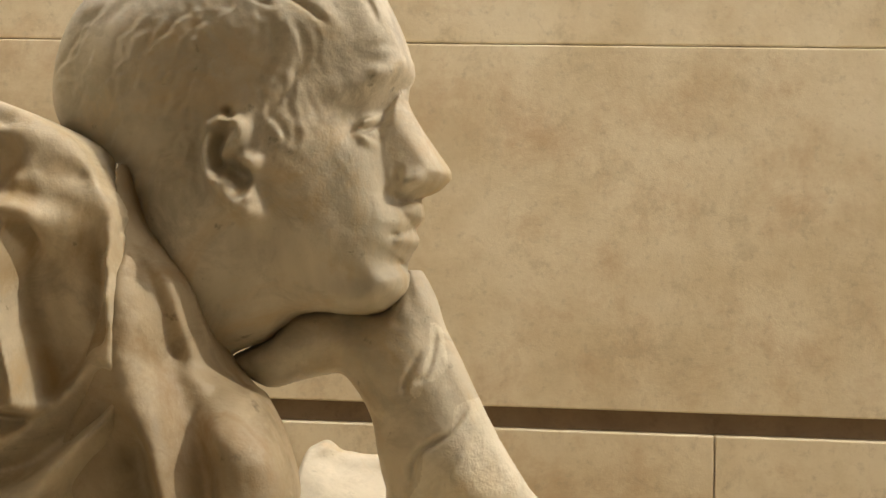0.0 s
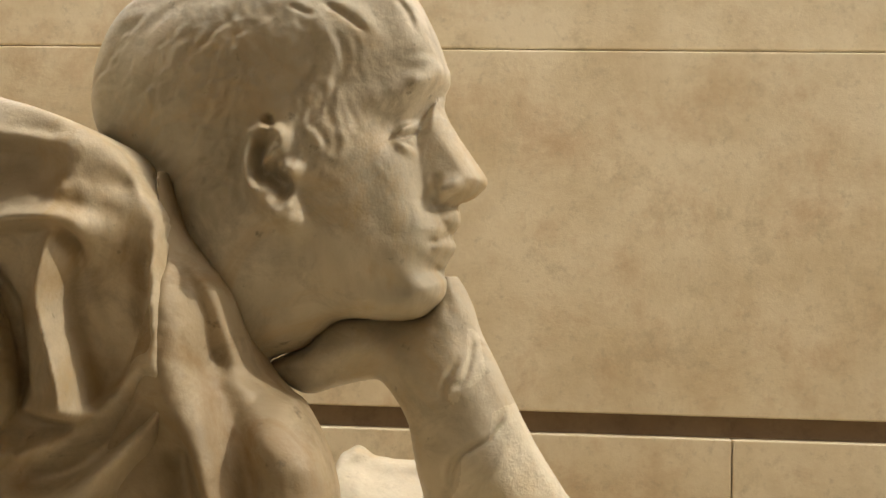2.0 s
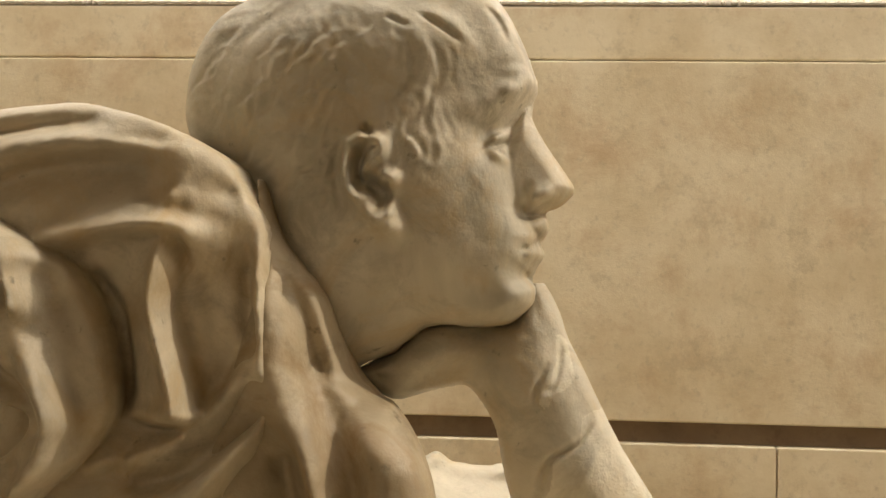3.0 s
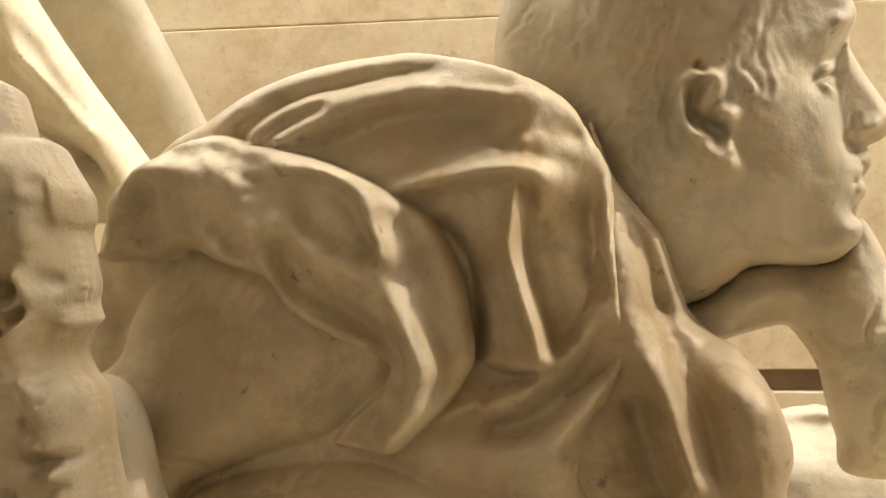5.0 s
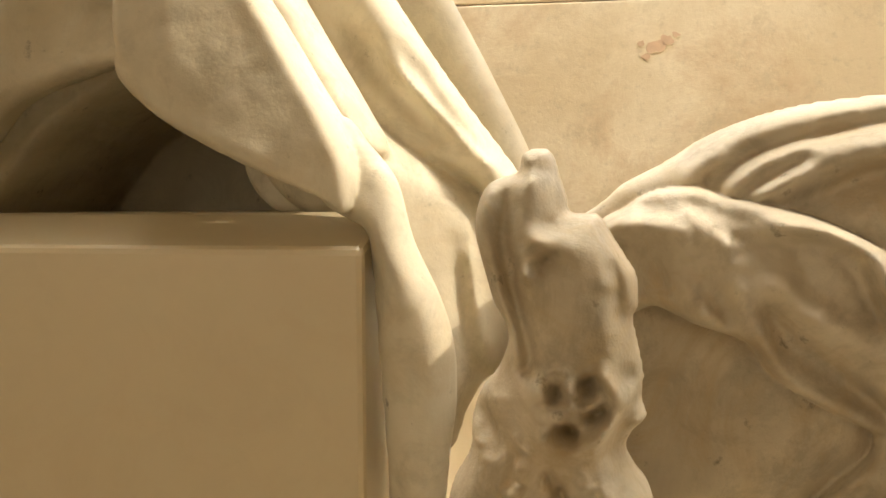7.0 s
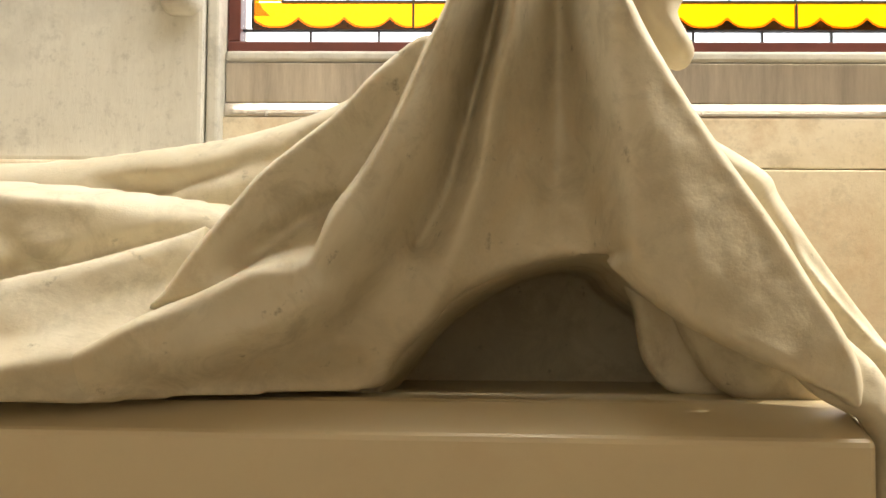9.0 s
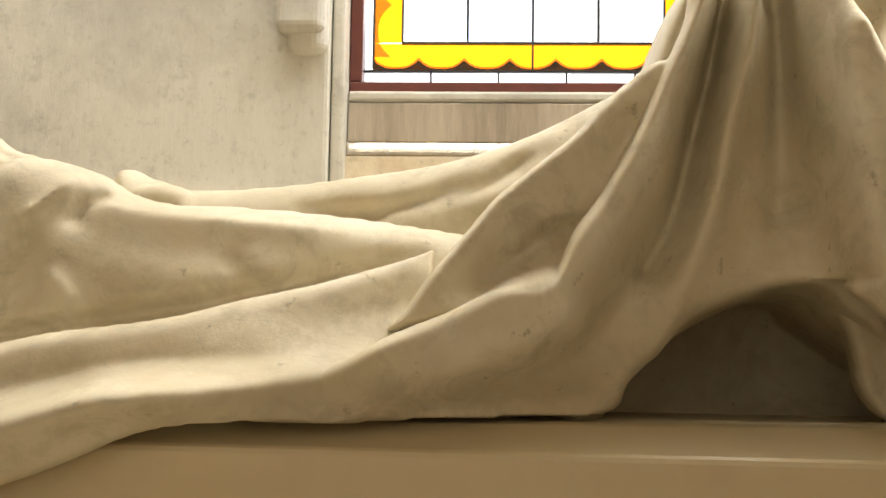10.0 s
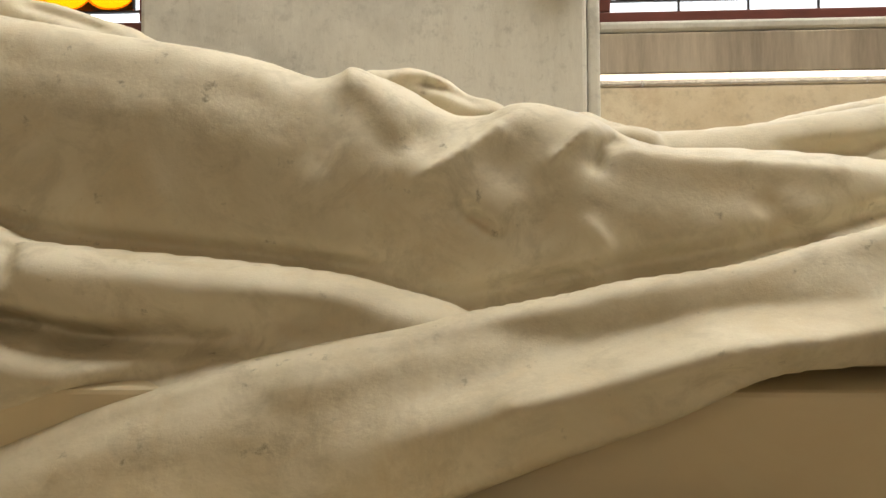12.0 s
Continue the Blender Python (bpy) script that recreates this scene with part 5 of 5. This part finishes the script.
def effigy():
    c = Carving((-1.80, -0.36), (-0.15, 0.29), (0.83, 1.56), 0.0024, 0.35)
    # inner stone under the raised cloth
    c.form([(-0.991, 1.306), (-0.763, 1.376), (-0.627, 1.488), (-0.545, 1.404), (-0.430, 1.188), (-0.418, 1.126), (-0.449, 1.103), (-0.986, 1.098)], 0.22, 0.02, 0.06, 0.02)
    # cloth behind, falling to the right
    c.form([(-0.575, 1.334), (-0.510, 1.303), (-0.496, 1.282), (-0.475, 1.250), (-0.451, 1.216), (-0.422, 1.177), (-0.401, 1.143), (-0.427, 1.133), (-0.444, 1.164), (-0.490, 1.185), (-0.518, 1.210), (-0.547, 1.263)], 0.045, 0.03, 0.03, 0.016,
           [([(-0.495, 1.244), (-0.471, 1.216), (-0.443, 1.188), (-0.430, 1.174)], 0.010, 0.006, -0.6), ([(-0.516, 1.261), (-0.495, 1.230), (-0.461, 1.195)], -0.010, 0.008), ([(-0.488, 1.250), (-0.461, 1.212), (-0.433, 1.181)], -0.008, 0.005)], blend=0.002)
    c.form([(-0.526, 1.229), (-0.512, 1.217), (-0.491, 1.196), (-0.464, 1.179), (-0.441, 1.162), (-0.414, 1.137), (-0.428, 1.064), (-0.438, 1.054), (-0.448, 1.037), (-0.458, 1.013), (-0.493, 1.012), (-0.513, 1.144)], 0.015, 0.03, 0.03, 0.02,
           [([(-0.446, 1.138), (-0.440, 1.100), (-0.432, 1.065)], 0.006, 0.005, 0.5), ([(-0.452, 1.132), (-0.448, 1.093), (-0.443, 1.055)], -0.006, 0.006)], lean=(0.8, 0.25), blend=0.002)
    c.form([(-0.620, 1.477), (-0.577, 1.461), (-0.560, 1.441), (-0.553, 1.430), (-0.557, 1.421), (-0.562, 1.407), (-0.551, 1.382), (-0.567, 1.374), (-0.613, 1.429)], 0.05, 0.025, 0.03, 0.012, blend=0.002)
    # far edge of the cloth
    c.form([(-1.106, 1.317), (-1.073, 1.318), (-1.048, 1.311), (-0.988, 1.314), (-0.927, 1.322), (-0.867, 1.332), (-0.807, 1.351), (-0.747, 1.381), (-0.700, 1.406), (-0.688, 1.414), (-0.704, 1.280), (-0.728, 1.231), (-1.102, 1.191)], 0.1, 0.04, 0.06, 0.04,
           [([(-0.960, 1.292), (-0.900, 1.292), (-0.841, 1.312), (-0.794, 1.336)], -0.012, 0.008), ([(-0.912, 1.286), (-0.865, 1.300), (-0.818, 1.328)], 0.006, 0.006)], blend=0.003)
    # inner strip between the folds
    c.form([(-0.574, 1.319), (-0.547, 1.293), (-0.521, 1.250), (-0.502, 1.218), (-0.487, 1.189), (-0.496, 1.183), (-0.515, 1.199), (-0.548, 1.241), (-0.581, 1.294)], -0.02, 0.03, 0.03, 0.012, blend=0.002)
    # solid fill added inside the peak, hollowed below, to keep light out there
    c.form([(-0.786, 1.114), (-0.788, 1.261), (-0.773, 1.313), (-0.737, 1.362), (-0.693, 1.456), (-0.622, 1.456), (-0.589, 1.355), (-0.534, 1.262), (-0.484, 1.182), (-0.443, 1.118), (-0.451, 1.118), (-0.459, 1.132), (-0.499, 1.155), (-0.538, 1.178), (-0.574, 1.200), (-0.604, 1.222), (-0.614, 1.233), (-0.640, 1.236), (-0.677, 1.223), (-0.713, 1.200), (-0.742, 1.167), (-0.757, 1.143), (-0.764, 1.114)], 0.09, 0.075, 0.14, 0.008, blend=0.003)
    # body under the cloth
    c.form([(-1.787, 1.431), (-1.622, 1.419), (-1.541, 1.401), (-1.500, 1.389), (-1.464, 1.382), (-1.428, 1.375), (-1.381, 1.367), (-1.342, 1.360), (-1.311, 1.352), (-1.280, 1.341), (-1.264, 1.343), (-1.254, 1.348), (-1.241, 1.343), (-1.218, 1.333), (-1.187, 1.315), (-1.165, 1.314), (-1.151, 1.320), (-1.136, 1.322), (-1.112, 1.317), (-1.089, 1.309), (-1.071, 1.298), (-1.045, 1.291), (-1.000, 1.289), (-0.956, 1.286), (-0.902, 1.280), (-0.836, 1.270), (-0.807, 1.262), (-0.821, 1.148), (-1.780, 1.152)],
           0.03, 0.06, 0.08, 0.055, soft=0.02, blend=0.003, strokes=
           [([(-1.698, 1.275), (-1.510, 1.251), (-1.451, 1.238), (-1.399, 1.230), (-1.327, 1.222), (-1.256, 1.213), (-1.213, 1.203)], -0.010, 0.006),
            ([(-1.207, 1.188), (-1.128, 1.201), (-1.069, 1.212), (-1.015, 1.220), (-0.967, 1.231), (-0.916, 1.244), (-0.872, 1.254)], -0.012, 0.007),
            ([(-1.210, 1.265), (-1.185, 1.281), (-1.164, 1.295), (-1.152, 1.306)], 0.010, 0.007, 0.5), ([(-1.221, 1.288), (-1.199, 1.295), (-1.174, 1.303)], -0.006, 0.012),
            ([(-1.126, 1.274), (-1.110, 1.289), (-1.096, 1.302)], 0.008, 0.006, -0.4), ([(-1.094, 1.275), (-1.090, 1.285), (-1.082, 1.291)], -0.012, 0.005),
            ([(-1.150, 1.272), (-1.128, 1.262), (-1.129, 1.237)], -0.006, 0.016), ([(-1.178, 1.248), (-1.168, 1.241), (-1.157, 1.233)], -0.006, 0.004),
            ([(-1.085, 1.204), (-1.090, 1.222), (-1.100, 1.236)], 0.005, 0.006), ([(-1.255, 1.332), (-1.260, 1.306), (-1.268, 1.281)], -0.006, 0.010),
            ([(-1.366, 1.326), (-1.385, 1.290), (-1.373, 1.254)], 0.005, 0.02), ([(-1.242, 1.335), (-1.224, 1.309), (-1.214, 1.281)], 0.005, 0.012),
            ([(-1.086, 1.287), (-1.044, 1.280), (-0.974, 1.274), (-0.920, 1.269)], 0.008, 0.010, 0.4), ([(-0.989, 1.246), (-0.972, 1.228), (-0.962, 1.221)], -0.004, 0.008)])
    # ridges beyond the body
    c.form([(-1.256, 1.352), (-1.236, 1.357), (-1.217, 1.358), (-1.195, 1.350), (-1.178, 1.338), (-1.154, 1.330), (-1.130, 1.301), (-1.256, 1.302)], 0.09, 0.03, 0.03, 0.015,
           [([(-1.213, 1.344), (-1.193, 1.339), (-1.170, 1.329)], -0.008, 0.004), ([(-1.230, 1.350), (-1.205, 1.349), (-1.181, 1.335)], 0.004, 0.004)], blend=0.002)
    c.form([(-1.086, 1.307), (-1.072, 1.312), (-1.058, 1.312), (-1.043, 1.305), (-1.039, 1.282), (-1.086, 1.283)], 0.08, 0.02, 0.02, 0.012, blend=0.002)
    c.form([(-1.721, 1.490), (-1.585, 1.460), (-1.522, 1.426), (-1.495, 1.419), (-1.460, 1.407), (-1.424, 1.393), (-1.398, 1.360), (-1.719, 1.366)], 0.12, 0.03, 0.03, 0.02,
           [([(-1.513, 1.414), (-1.483, 1.405), (-1.444, 1.391)], -0.008, 0.004)], blend=0.002)
    # low folds in front of the body
    c.form([(-1.736, 1.268), (-1.547, 1.248), (-1.473, 1.240), (-1.451, 1.230), (-1.399, 1.223), (-1.327, 1.216), (-1.256, 1.207), (-1.220, 1.198), (-1.175, 1.183), (-1.151, 1.152), (-1.733, 1.126)], -0.05, 0.04, 0.06, 0.022,
           [([(-1.660, 1.191), (-1.450, 1.179), (-1.416, 1.172), (-1.348, 1.167), (-1.295, 1.165)], -0.018, 0.008), ([(-1.473, 1.183), (-1.438, 1.177), (-1.410, 1.170), (-1.375, 1.168)], -0.018, 0.007), ([(-1.431, 1.177), (-1.424, 1.169)], 0.010, 0.006),
            ([(-1.372, 1.175), (-1.303, 1.178), (-1.238, 1.178)], -0.006, 0.010), ([(-1.474, 1.224), (-1.452, 1.224), (-1.449, 1.210)], -0.012, 0.008)], blend=0.002)
    c.form([(-1.718, 1.180), (-1.463, 1.172), (-1.442, 1.168), (-1.410, 1.161), (-1.357, 1.159), (-1.301, 1.157), (-1.287, 1.120), (-1.716, 1.099)], -0.075, 0.03, 0.06, 0.018, [([(-1.575, 1.086), (-1.441, 1.117), (-1.375, 1.142), (-1.300, 1.164)], -0.016, 0.008)], blend=0.002)
    tent = Carving((-1.14, -0.42), (-0.16, 0.065), (0.97, 1.51), 0.0016, 0.45)
    # slab and inner cloth in the hollow under the peak
    tent.drape([(-0.616, 1.252, 0.030), (-0.596, 1.214, 0.030), (-0.586, 1.171, 0.030), (-0.562, 1.151, 0.030), (-0.518, 1.153, 0.030), (-0.546, 1.189, 0.030), (-0.561, 1.226, 0.030)],
            edge=0.004, back=0.03, rim=0.006)
    tent.fold([(-0.599, 1.226, 0.026), (-0.577, 1.189, 0.026), (-0.566, 1.163, 0.026)])
    tent.fold([(-0.563, 1.189, 0.022), (-0.549, 1.164, 0.022)])
    tent.cut()
    tent.drape([(-0.582, 1.224, -0.018), (-0.576, 1.207, -0.018), (-0.566, 1.184, -0.018), (-0.554, 1.165, -0.018), (-0.535, 1.151, -0.018), (-0.511, 1.146, -0.018), (-0.487, 1.144, -0.018), (-0.483, 1.163, -0.018), (-0.503, 1.183, -0.018), (-0.537, 1.217, -0.018)],
            edge=0.01, back=0.04, rim=0.014)
    tent.fold([(-0.568, 1.203, -0.028), (-0.544, 1.173, -0.028), (-0.514, 1.154, -0.028)])
    tent.fold([(-0.535, 1.190, -0.034), (-0.516, 1.170, -0.034), (-0.496, 1.155, -0.034)])
    tent.cut()
    # sheet with a lit shelf, beside the long fold
    tent.drape([(-0.731, 1.366, -0.064), (-0.760, 1.343, -0.064), (-0.779, 1.322, -0.064), (-0.806, 1.300, -0.064), (-0.826, 1.283, -0.064), (-0.845, 1.260, -0.064), (-0.865, 1.236, -0.064), (-0.878, 1.216, -0.064), (-0.888, 1.205, -0.064), (-0.870, 1.205, -0.064), (-0.844, 1.212, -0.064), (-0.812, 1.218, -0.064), (-0.782, 1.224, -0.064), (-0.766, 1.267, -0.064), (-0.747, 1.300, -0.064), (-0.721, 1.354, -0.064)],
            edge=0.004, back=0.05, rim=0.006, wide=0.003, relief=1.3, rough=0.8)
    tent.crease([(-0.747, 1.343, -0.080), (-0.774, 1.318, -0.081), (-0.800, 1.296, -0.082), (-0.821, 1.278, -0.083), (-0.840, 1.255, -0.084), (-0.858, 1.232, -0.085), (-0.876, 1.209, -0.086)])
    tent.fold([(-0.750, 1.338, -0.076), (-0.768, 1.318, -0.077), (-0.792, 1.294, -0.078), (-0.811, 1.278, -0.079), (-0.833, 1.252, -0.080)])
    tent.fold([(-0.747, 1.327, -0.070), (-0.766, 1.299, -0.071), (-0.789, 1.276, -0.072), (-0.811, 1.256, -0.073), (-0.837, 1.233, -0.074)])
    tent.crease([(-0.766, 1.329, -0.080), (-0.758, 1.320, -0.075), (-0.750, 1.316, -0.070)])
    tent.crease([(-0.778, 1.267, -0.060), (-0.799, 1.258, -0.065), (-0.815, 1.244, -0.069), (-0.829, 1.231, -0.074)])
    tent.crease([(-0.790, 1.232, -0.097), (-0.809, 1.230, -0.098), (-0.823, 1.227, -0.099)])
    tent.fold([(-0.781, 1.227, -0.097), (-0.802, 1.223, -0.099), (-0.827, 1.217, -0.100)])
    tent.cut()
    # the raised peak: long fold running out over the block, hollow panel and the face falling to the corner
    tent.drape([(-0.701, 1.430, -0.070), (-0.715, 1.389, -0.072), (-0.730, 1.355, -0.076), (-0.747, 1.317, -0.080), (-0.765, 1.284, -0.086), (-0.781, 1.261, -0.090), (-0.794, 1.233, -0.094), (-0.821, 1.229, -0.098), (-0.851, 1.214, -0.104), (-0.884, 1.200, -0.106), (-0.915, 1.183, -0.104), (-0.950, 1.170, -0.100), (-0.977, 1.162, -0.094), (-0.978, 1.154, -0.088), (-0.930, 1.151, -0.090), (-0.873, 1.154, -0.080), (-0.811, 1.156, -0.060), (-0.757, 1.159, -0.040), (-0.744, 1.178, -0.038), (-0.726, 1.195, -0.038), (-0.712, 1.212, -0.038), (-0.695, 1.222, -0.038), (-0.671, 1.231, -0.033), (-0.644, 1.238, -0.038), (-0.620, 1.239, -0.050), (-0.622, 1.234, -0.084), (-0.616, 1.224, -0.092), (-0.591, 1.203, -0.098), (-0.561, 1.186, -0.099), (-0.532, 1.173, -0.105), (-0.502, 1.160, -0.107), (-0.490, 1.153, -0.106), (-0.487, 1.175, -0.094), (-0.498, 1.201, -0.086), (-0.511, 1.222, -0.084), (-0.530, 1.254, -0.084), (-0.554, 1.290, -0.080), (-0.577, 1.327, -0.074), (-0.599, 1.367, -0.068), (-0.617, 1.410, -0.062), (-0.626, 1.434, -0.060)],
            edge=0.005, back=0.03, rim=0.008, wide=0.0045, relief=1.5, rough=0.8)
    tent.crease([(-0.700, 1.416, -0.082), (-0.713, 1.382, -0.085), (-0.729, 1.348, -0.089), (-0.745, 1.312, -0.092), (-0.763, 1.280, -0.095), (-0.777, 1.258, -0.099), (-0.789, 1.236, -0.102)])
    tent.crease([(-0.793, 1.230, -0.102), (-0.821, 1.224, -0.105), (-0.851, 1.210, -0.107), (-0.882, 1.195, -0.116), (-0.914, 1.180, -0.108), (-0.946, 1.167, -0.102), (-0.970, 1.159, -0.094)])
    tent.fold([(-0.958, 1.159, -0.092), (-0.899, 1.168, -0.104), (-0.868, 1.177, -0.108), (-0.820, 1.190, -0.103), (-0.781, 1.213, -0.096)])
    tent.fold([(-0.721, 1.354, -0.078), (-0.734, 1.310, -0.083), (-0.750, 1.274, -0.087), (-0.769, 1.242, -0.092)])
    tent.crease([(-0.678, 1.437, -0.018), (-0.686, 1.393, -0.021), (-0.699, 1.338, -0.024), (-0.710, 1.302, -0.028), (-0.720, 1.270, -0.031), (-0.737, 1.243, -0.034)])
    tent.fold([(-0.750, 1.222, -0.046), (-0.779, 1.197, -0.058), (-0.811, 1.181, -0.070), (-0.857, 1.167, -0.082), (-0.902, 1.160, -0.094)])
    tent.fold([(-0.874, 1.161, -0.076), (-0.812, 1.163, -0.055), (-0.766, 1.168, -0.034)])
    tent.crease([(-0.675, 1.414, -0.068), (-0.681, 1.371, -0.064), (-0.691, 1.331, -0.061), (-0.696, 1.291, -0.057), (-0.709, 1.252, -0.053), (-0.724, 1.208, -0.050), (-0.744, 1.183, -0.046)])
    tent.fold([(-0.643, 1.444, 0.002), (-0.644, 1.383, -0.002), (-0.646, 1.346, -0.006), (-0.645, 1.309, -0.010), (-0.651, 1.273, -0.014)])
    tent.fold([(-0.675, 1.322, -0.036), (-0.675, 1.277, -0.036), (-0.678, 1.246, -0.036)])
    tent.fold([(-0.639, 1.428, -0.024), (-0.637, 1.384, -0.028), (-0.635, 1.341, -0.031), (-0.630, 1.288, -0.035), (-0.627, 1.247, -0.038)])
    tent.fold([(-0.631, 1.415, -0.068), (-0.627, 1.372, -0.075), (-0.622, 1.331, -0.083), (-0.619, 1.281, -0.090), (-0.617, 1.227, -0.098)])
    tent.fold([(-0.618, 1.376, -0.084), (-0.604, 1.322, -0.093), (-0.588, 1.270, -0.101), (-0.578, 1.220, -0.110)])
    tent.crease([(-0.618, 1.386, -0.084), (-0.601, 1.354, -0.088), (-0.581, 1.316, -0.091), (-0.558, 1.281, -0.095), (-0.536, 1.246, -0.099), (-0.518, 1.215, -0.102), (-0.501, 1.182, -0.106)])
    tent.fold([(-0.604, 1.214, -0.102), (-0.590, 1.205, -0.105), (-0.563, 1.189, -0.109), (-0.534, 1.176, -0.112)])
    tent.fold([(-0.711, 1.208, -0.042), (-0.694, 1.219, -0.043), (-0.671, 1.228, -0.044), (-0.645, 1.236, -0.045), (-0.622, 1.237, -0.046)])
    tent.cut()
    # end of the cloth hanging past the corner of the block
    tent.drape([(-0.501, 1.203, -0.072), (-0.487, 1.190, -0.078), (-0.470, 1.170, -0.086), (-0.460, 1.139, -0.092), (-0.446, 1.109, -0.092), (-0.439, 1.084, -0.092), (-0.438, 1.056, -0.092), (-0.441, 1.033, -0.092), (-0.444, 1.004, -0.092), (-0.448, 0.975, -0.092), (-0.471, 0.974, -0.092), (-0.472, 1.017, -0.092), (-0.476, 1.075, -0.092), (-0.479, 1.118, -0.092), (-0.482, 1.142, -0.092), (-0.493, 1.150, -0.092), (-0.509, 1.160, -0.086), (-0.519, 1.179, -0.074)],
            edge=0.006, back=0.03, rim=0.010, relief=1.3, rough=0.8)
    tent.crease([(-0.500, 1.197, -0.076), (-0.483, 1.175, -0.088), (-0.468, 1.146, -0.098), (-0.454, 1.113, -0.103), (-0.444, 1.080, -0.105), (-0.443, 1.047, -0.106), (-0.450, 0.991, -0.108)])
    tent.fold([(-0.508, 1.173, -0.080), (-0.483, 1.155, -0.096), (-0.466, 1.119, -0.106), (-0.460, 1.077, -0.106), (-0.457, 1.007, -0.106)])
    tent.crease([(-0.476, 1.127, -0.098), (-0.471, 1.076, -0.098), (-0.468, 1.019, -0.098), (-0.467, 0.982, -0.098)])
    tent.cut()
    # apron of cloth over the front edge of the block
    apron = Carving((-1.76, -0.86), (-0.17, 0.0), (0.94, 1.28), 0.0018, 0.45)
    apron.drape([(-1.468, 1.100, -0.100), (-1.443, 1.109, -0.095), (-1.379, 1.135, -0.090), (-1.314, 1.154, -0.086), (-1.248, 1.169, -0.082), (-1.173, 1.183, -0.080), (-1.117, 1.193, -0.078), (-1.085, 1.200, -0.078), (-1.020, 1.209, -0.078), (-0.971, 1.222, -0.070), (-0.930, 1.232, -0.062), (-0.880, 1.249, -0.042), (-0.826, 1.268, -0.015), (-0.812, 1.223, -0.020), (-0.843, 1.178, -0.050), (-0.900, 1.154, -0.090), (-0.947, 1.153, -0.112), (-0.988, 1.151, -0.122), (-1.019, 1.145, -0.130), (-1.062, 1.126, -0.136), (-1.121, 1.105, -0.134), (-1.166, 1.088, -0.132), (-1.211, 1.072, -0.132), (-1.302, 1.046, -0.132), (-1.452, 1.024, -0.132)],
            edge=0.004, back=0.03, rim=0.010, wide=0.006, relief=1.3, rough=0.8)
    apron.crease([(-0.862, 1.187, -0.066), (-0.908, 1.179, -0.098), (-0.948, 1.173, -0.118), (-1.002, 1.170, -0.136), (-1.033, 1.167, -0.144), (-1.062, 1.159, -0.141), (-1.106, 1.145, -0.144), (-1.150, 1.135, -0.148)])
    apron.fold([(-1.150, 1.135, -0.146), (-1.192, 1.122, -0.143), (-1.240, 1.101, -0.140)])
    apron.fold([(-0.869, 1.222, -0.045), (-0.917, 1.208, -0.072), (-0.960, 1.198, -0.090), (-1.008, 1.185, -0.095), (-1.056, 1.177, -0.100)])
    apron.fold([(-0.946, 1.180, -0.104), (-0.995, 1.174, -0.102), (-1.041, 1.169, -0.101), (-1.087, 1.165, -0.099), (-1.134, 1.168, -0.098), (-1.166, 1.177, -0.096)])
    apron.crease([(-1.449, 1.105, -0.112), (-1.373, 1.132, -0.109), (-1.309, 1.151, -0.105), (-1.245, 1.166, -0.102), (-1.172, 1.180, -0.098), (-1.118, 1.189, -0.095), (-1.086, 1.196, -0.092), (-1.022, 1.205, -0.088), (-0.973, 1.218, -0.078), (-0.921, 1.233, -0.066), (-0.857, 1.255, -0.034)])
    apron.fold([(-1.274, 1.145, -0.122), (-1.212, 1.157, -0.114), (-1.156, 1.165, -0.106)])
    apron.fold([(-1.104, 1.156, -0.112), (-1.150, 1.147, -0.118), (-1.211, 1.136, -0.124)])
    apron.fold([(-1.441, 1.084, -0.130), (-1.366, 1.109, -0.128), (-1.288, 1.124, -0.126), (-1.227, 1.133, -0.124)])
    apron.fold([(-0.899, 1.162, -0.088), (-0.947, 1.161, -0.112), (-0.986, 1.156, -0.126), (-1.032, 1.148, -0.138), (-1.076, 1.129, -0.139), (-1.121, 1.113, -0.141), (-1.180, 1.094, -0.142), (-1.270, 1.075, -0.144)])
    apron.fold([(-1.435, 1.056, -0.142), (-1.330, 1.069, -0.142)])
    apron.cut()
    return statue("draped_effigy", [c, tent, apron], CLOTH_MARBLE, "marble effigy under a carved cloth raised in a peak", "statue", 2)


mourner()
ornament()
effigy()
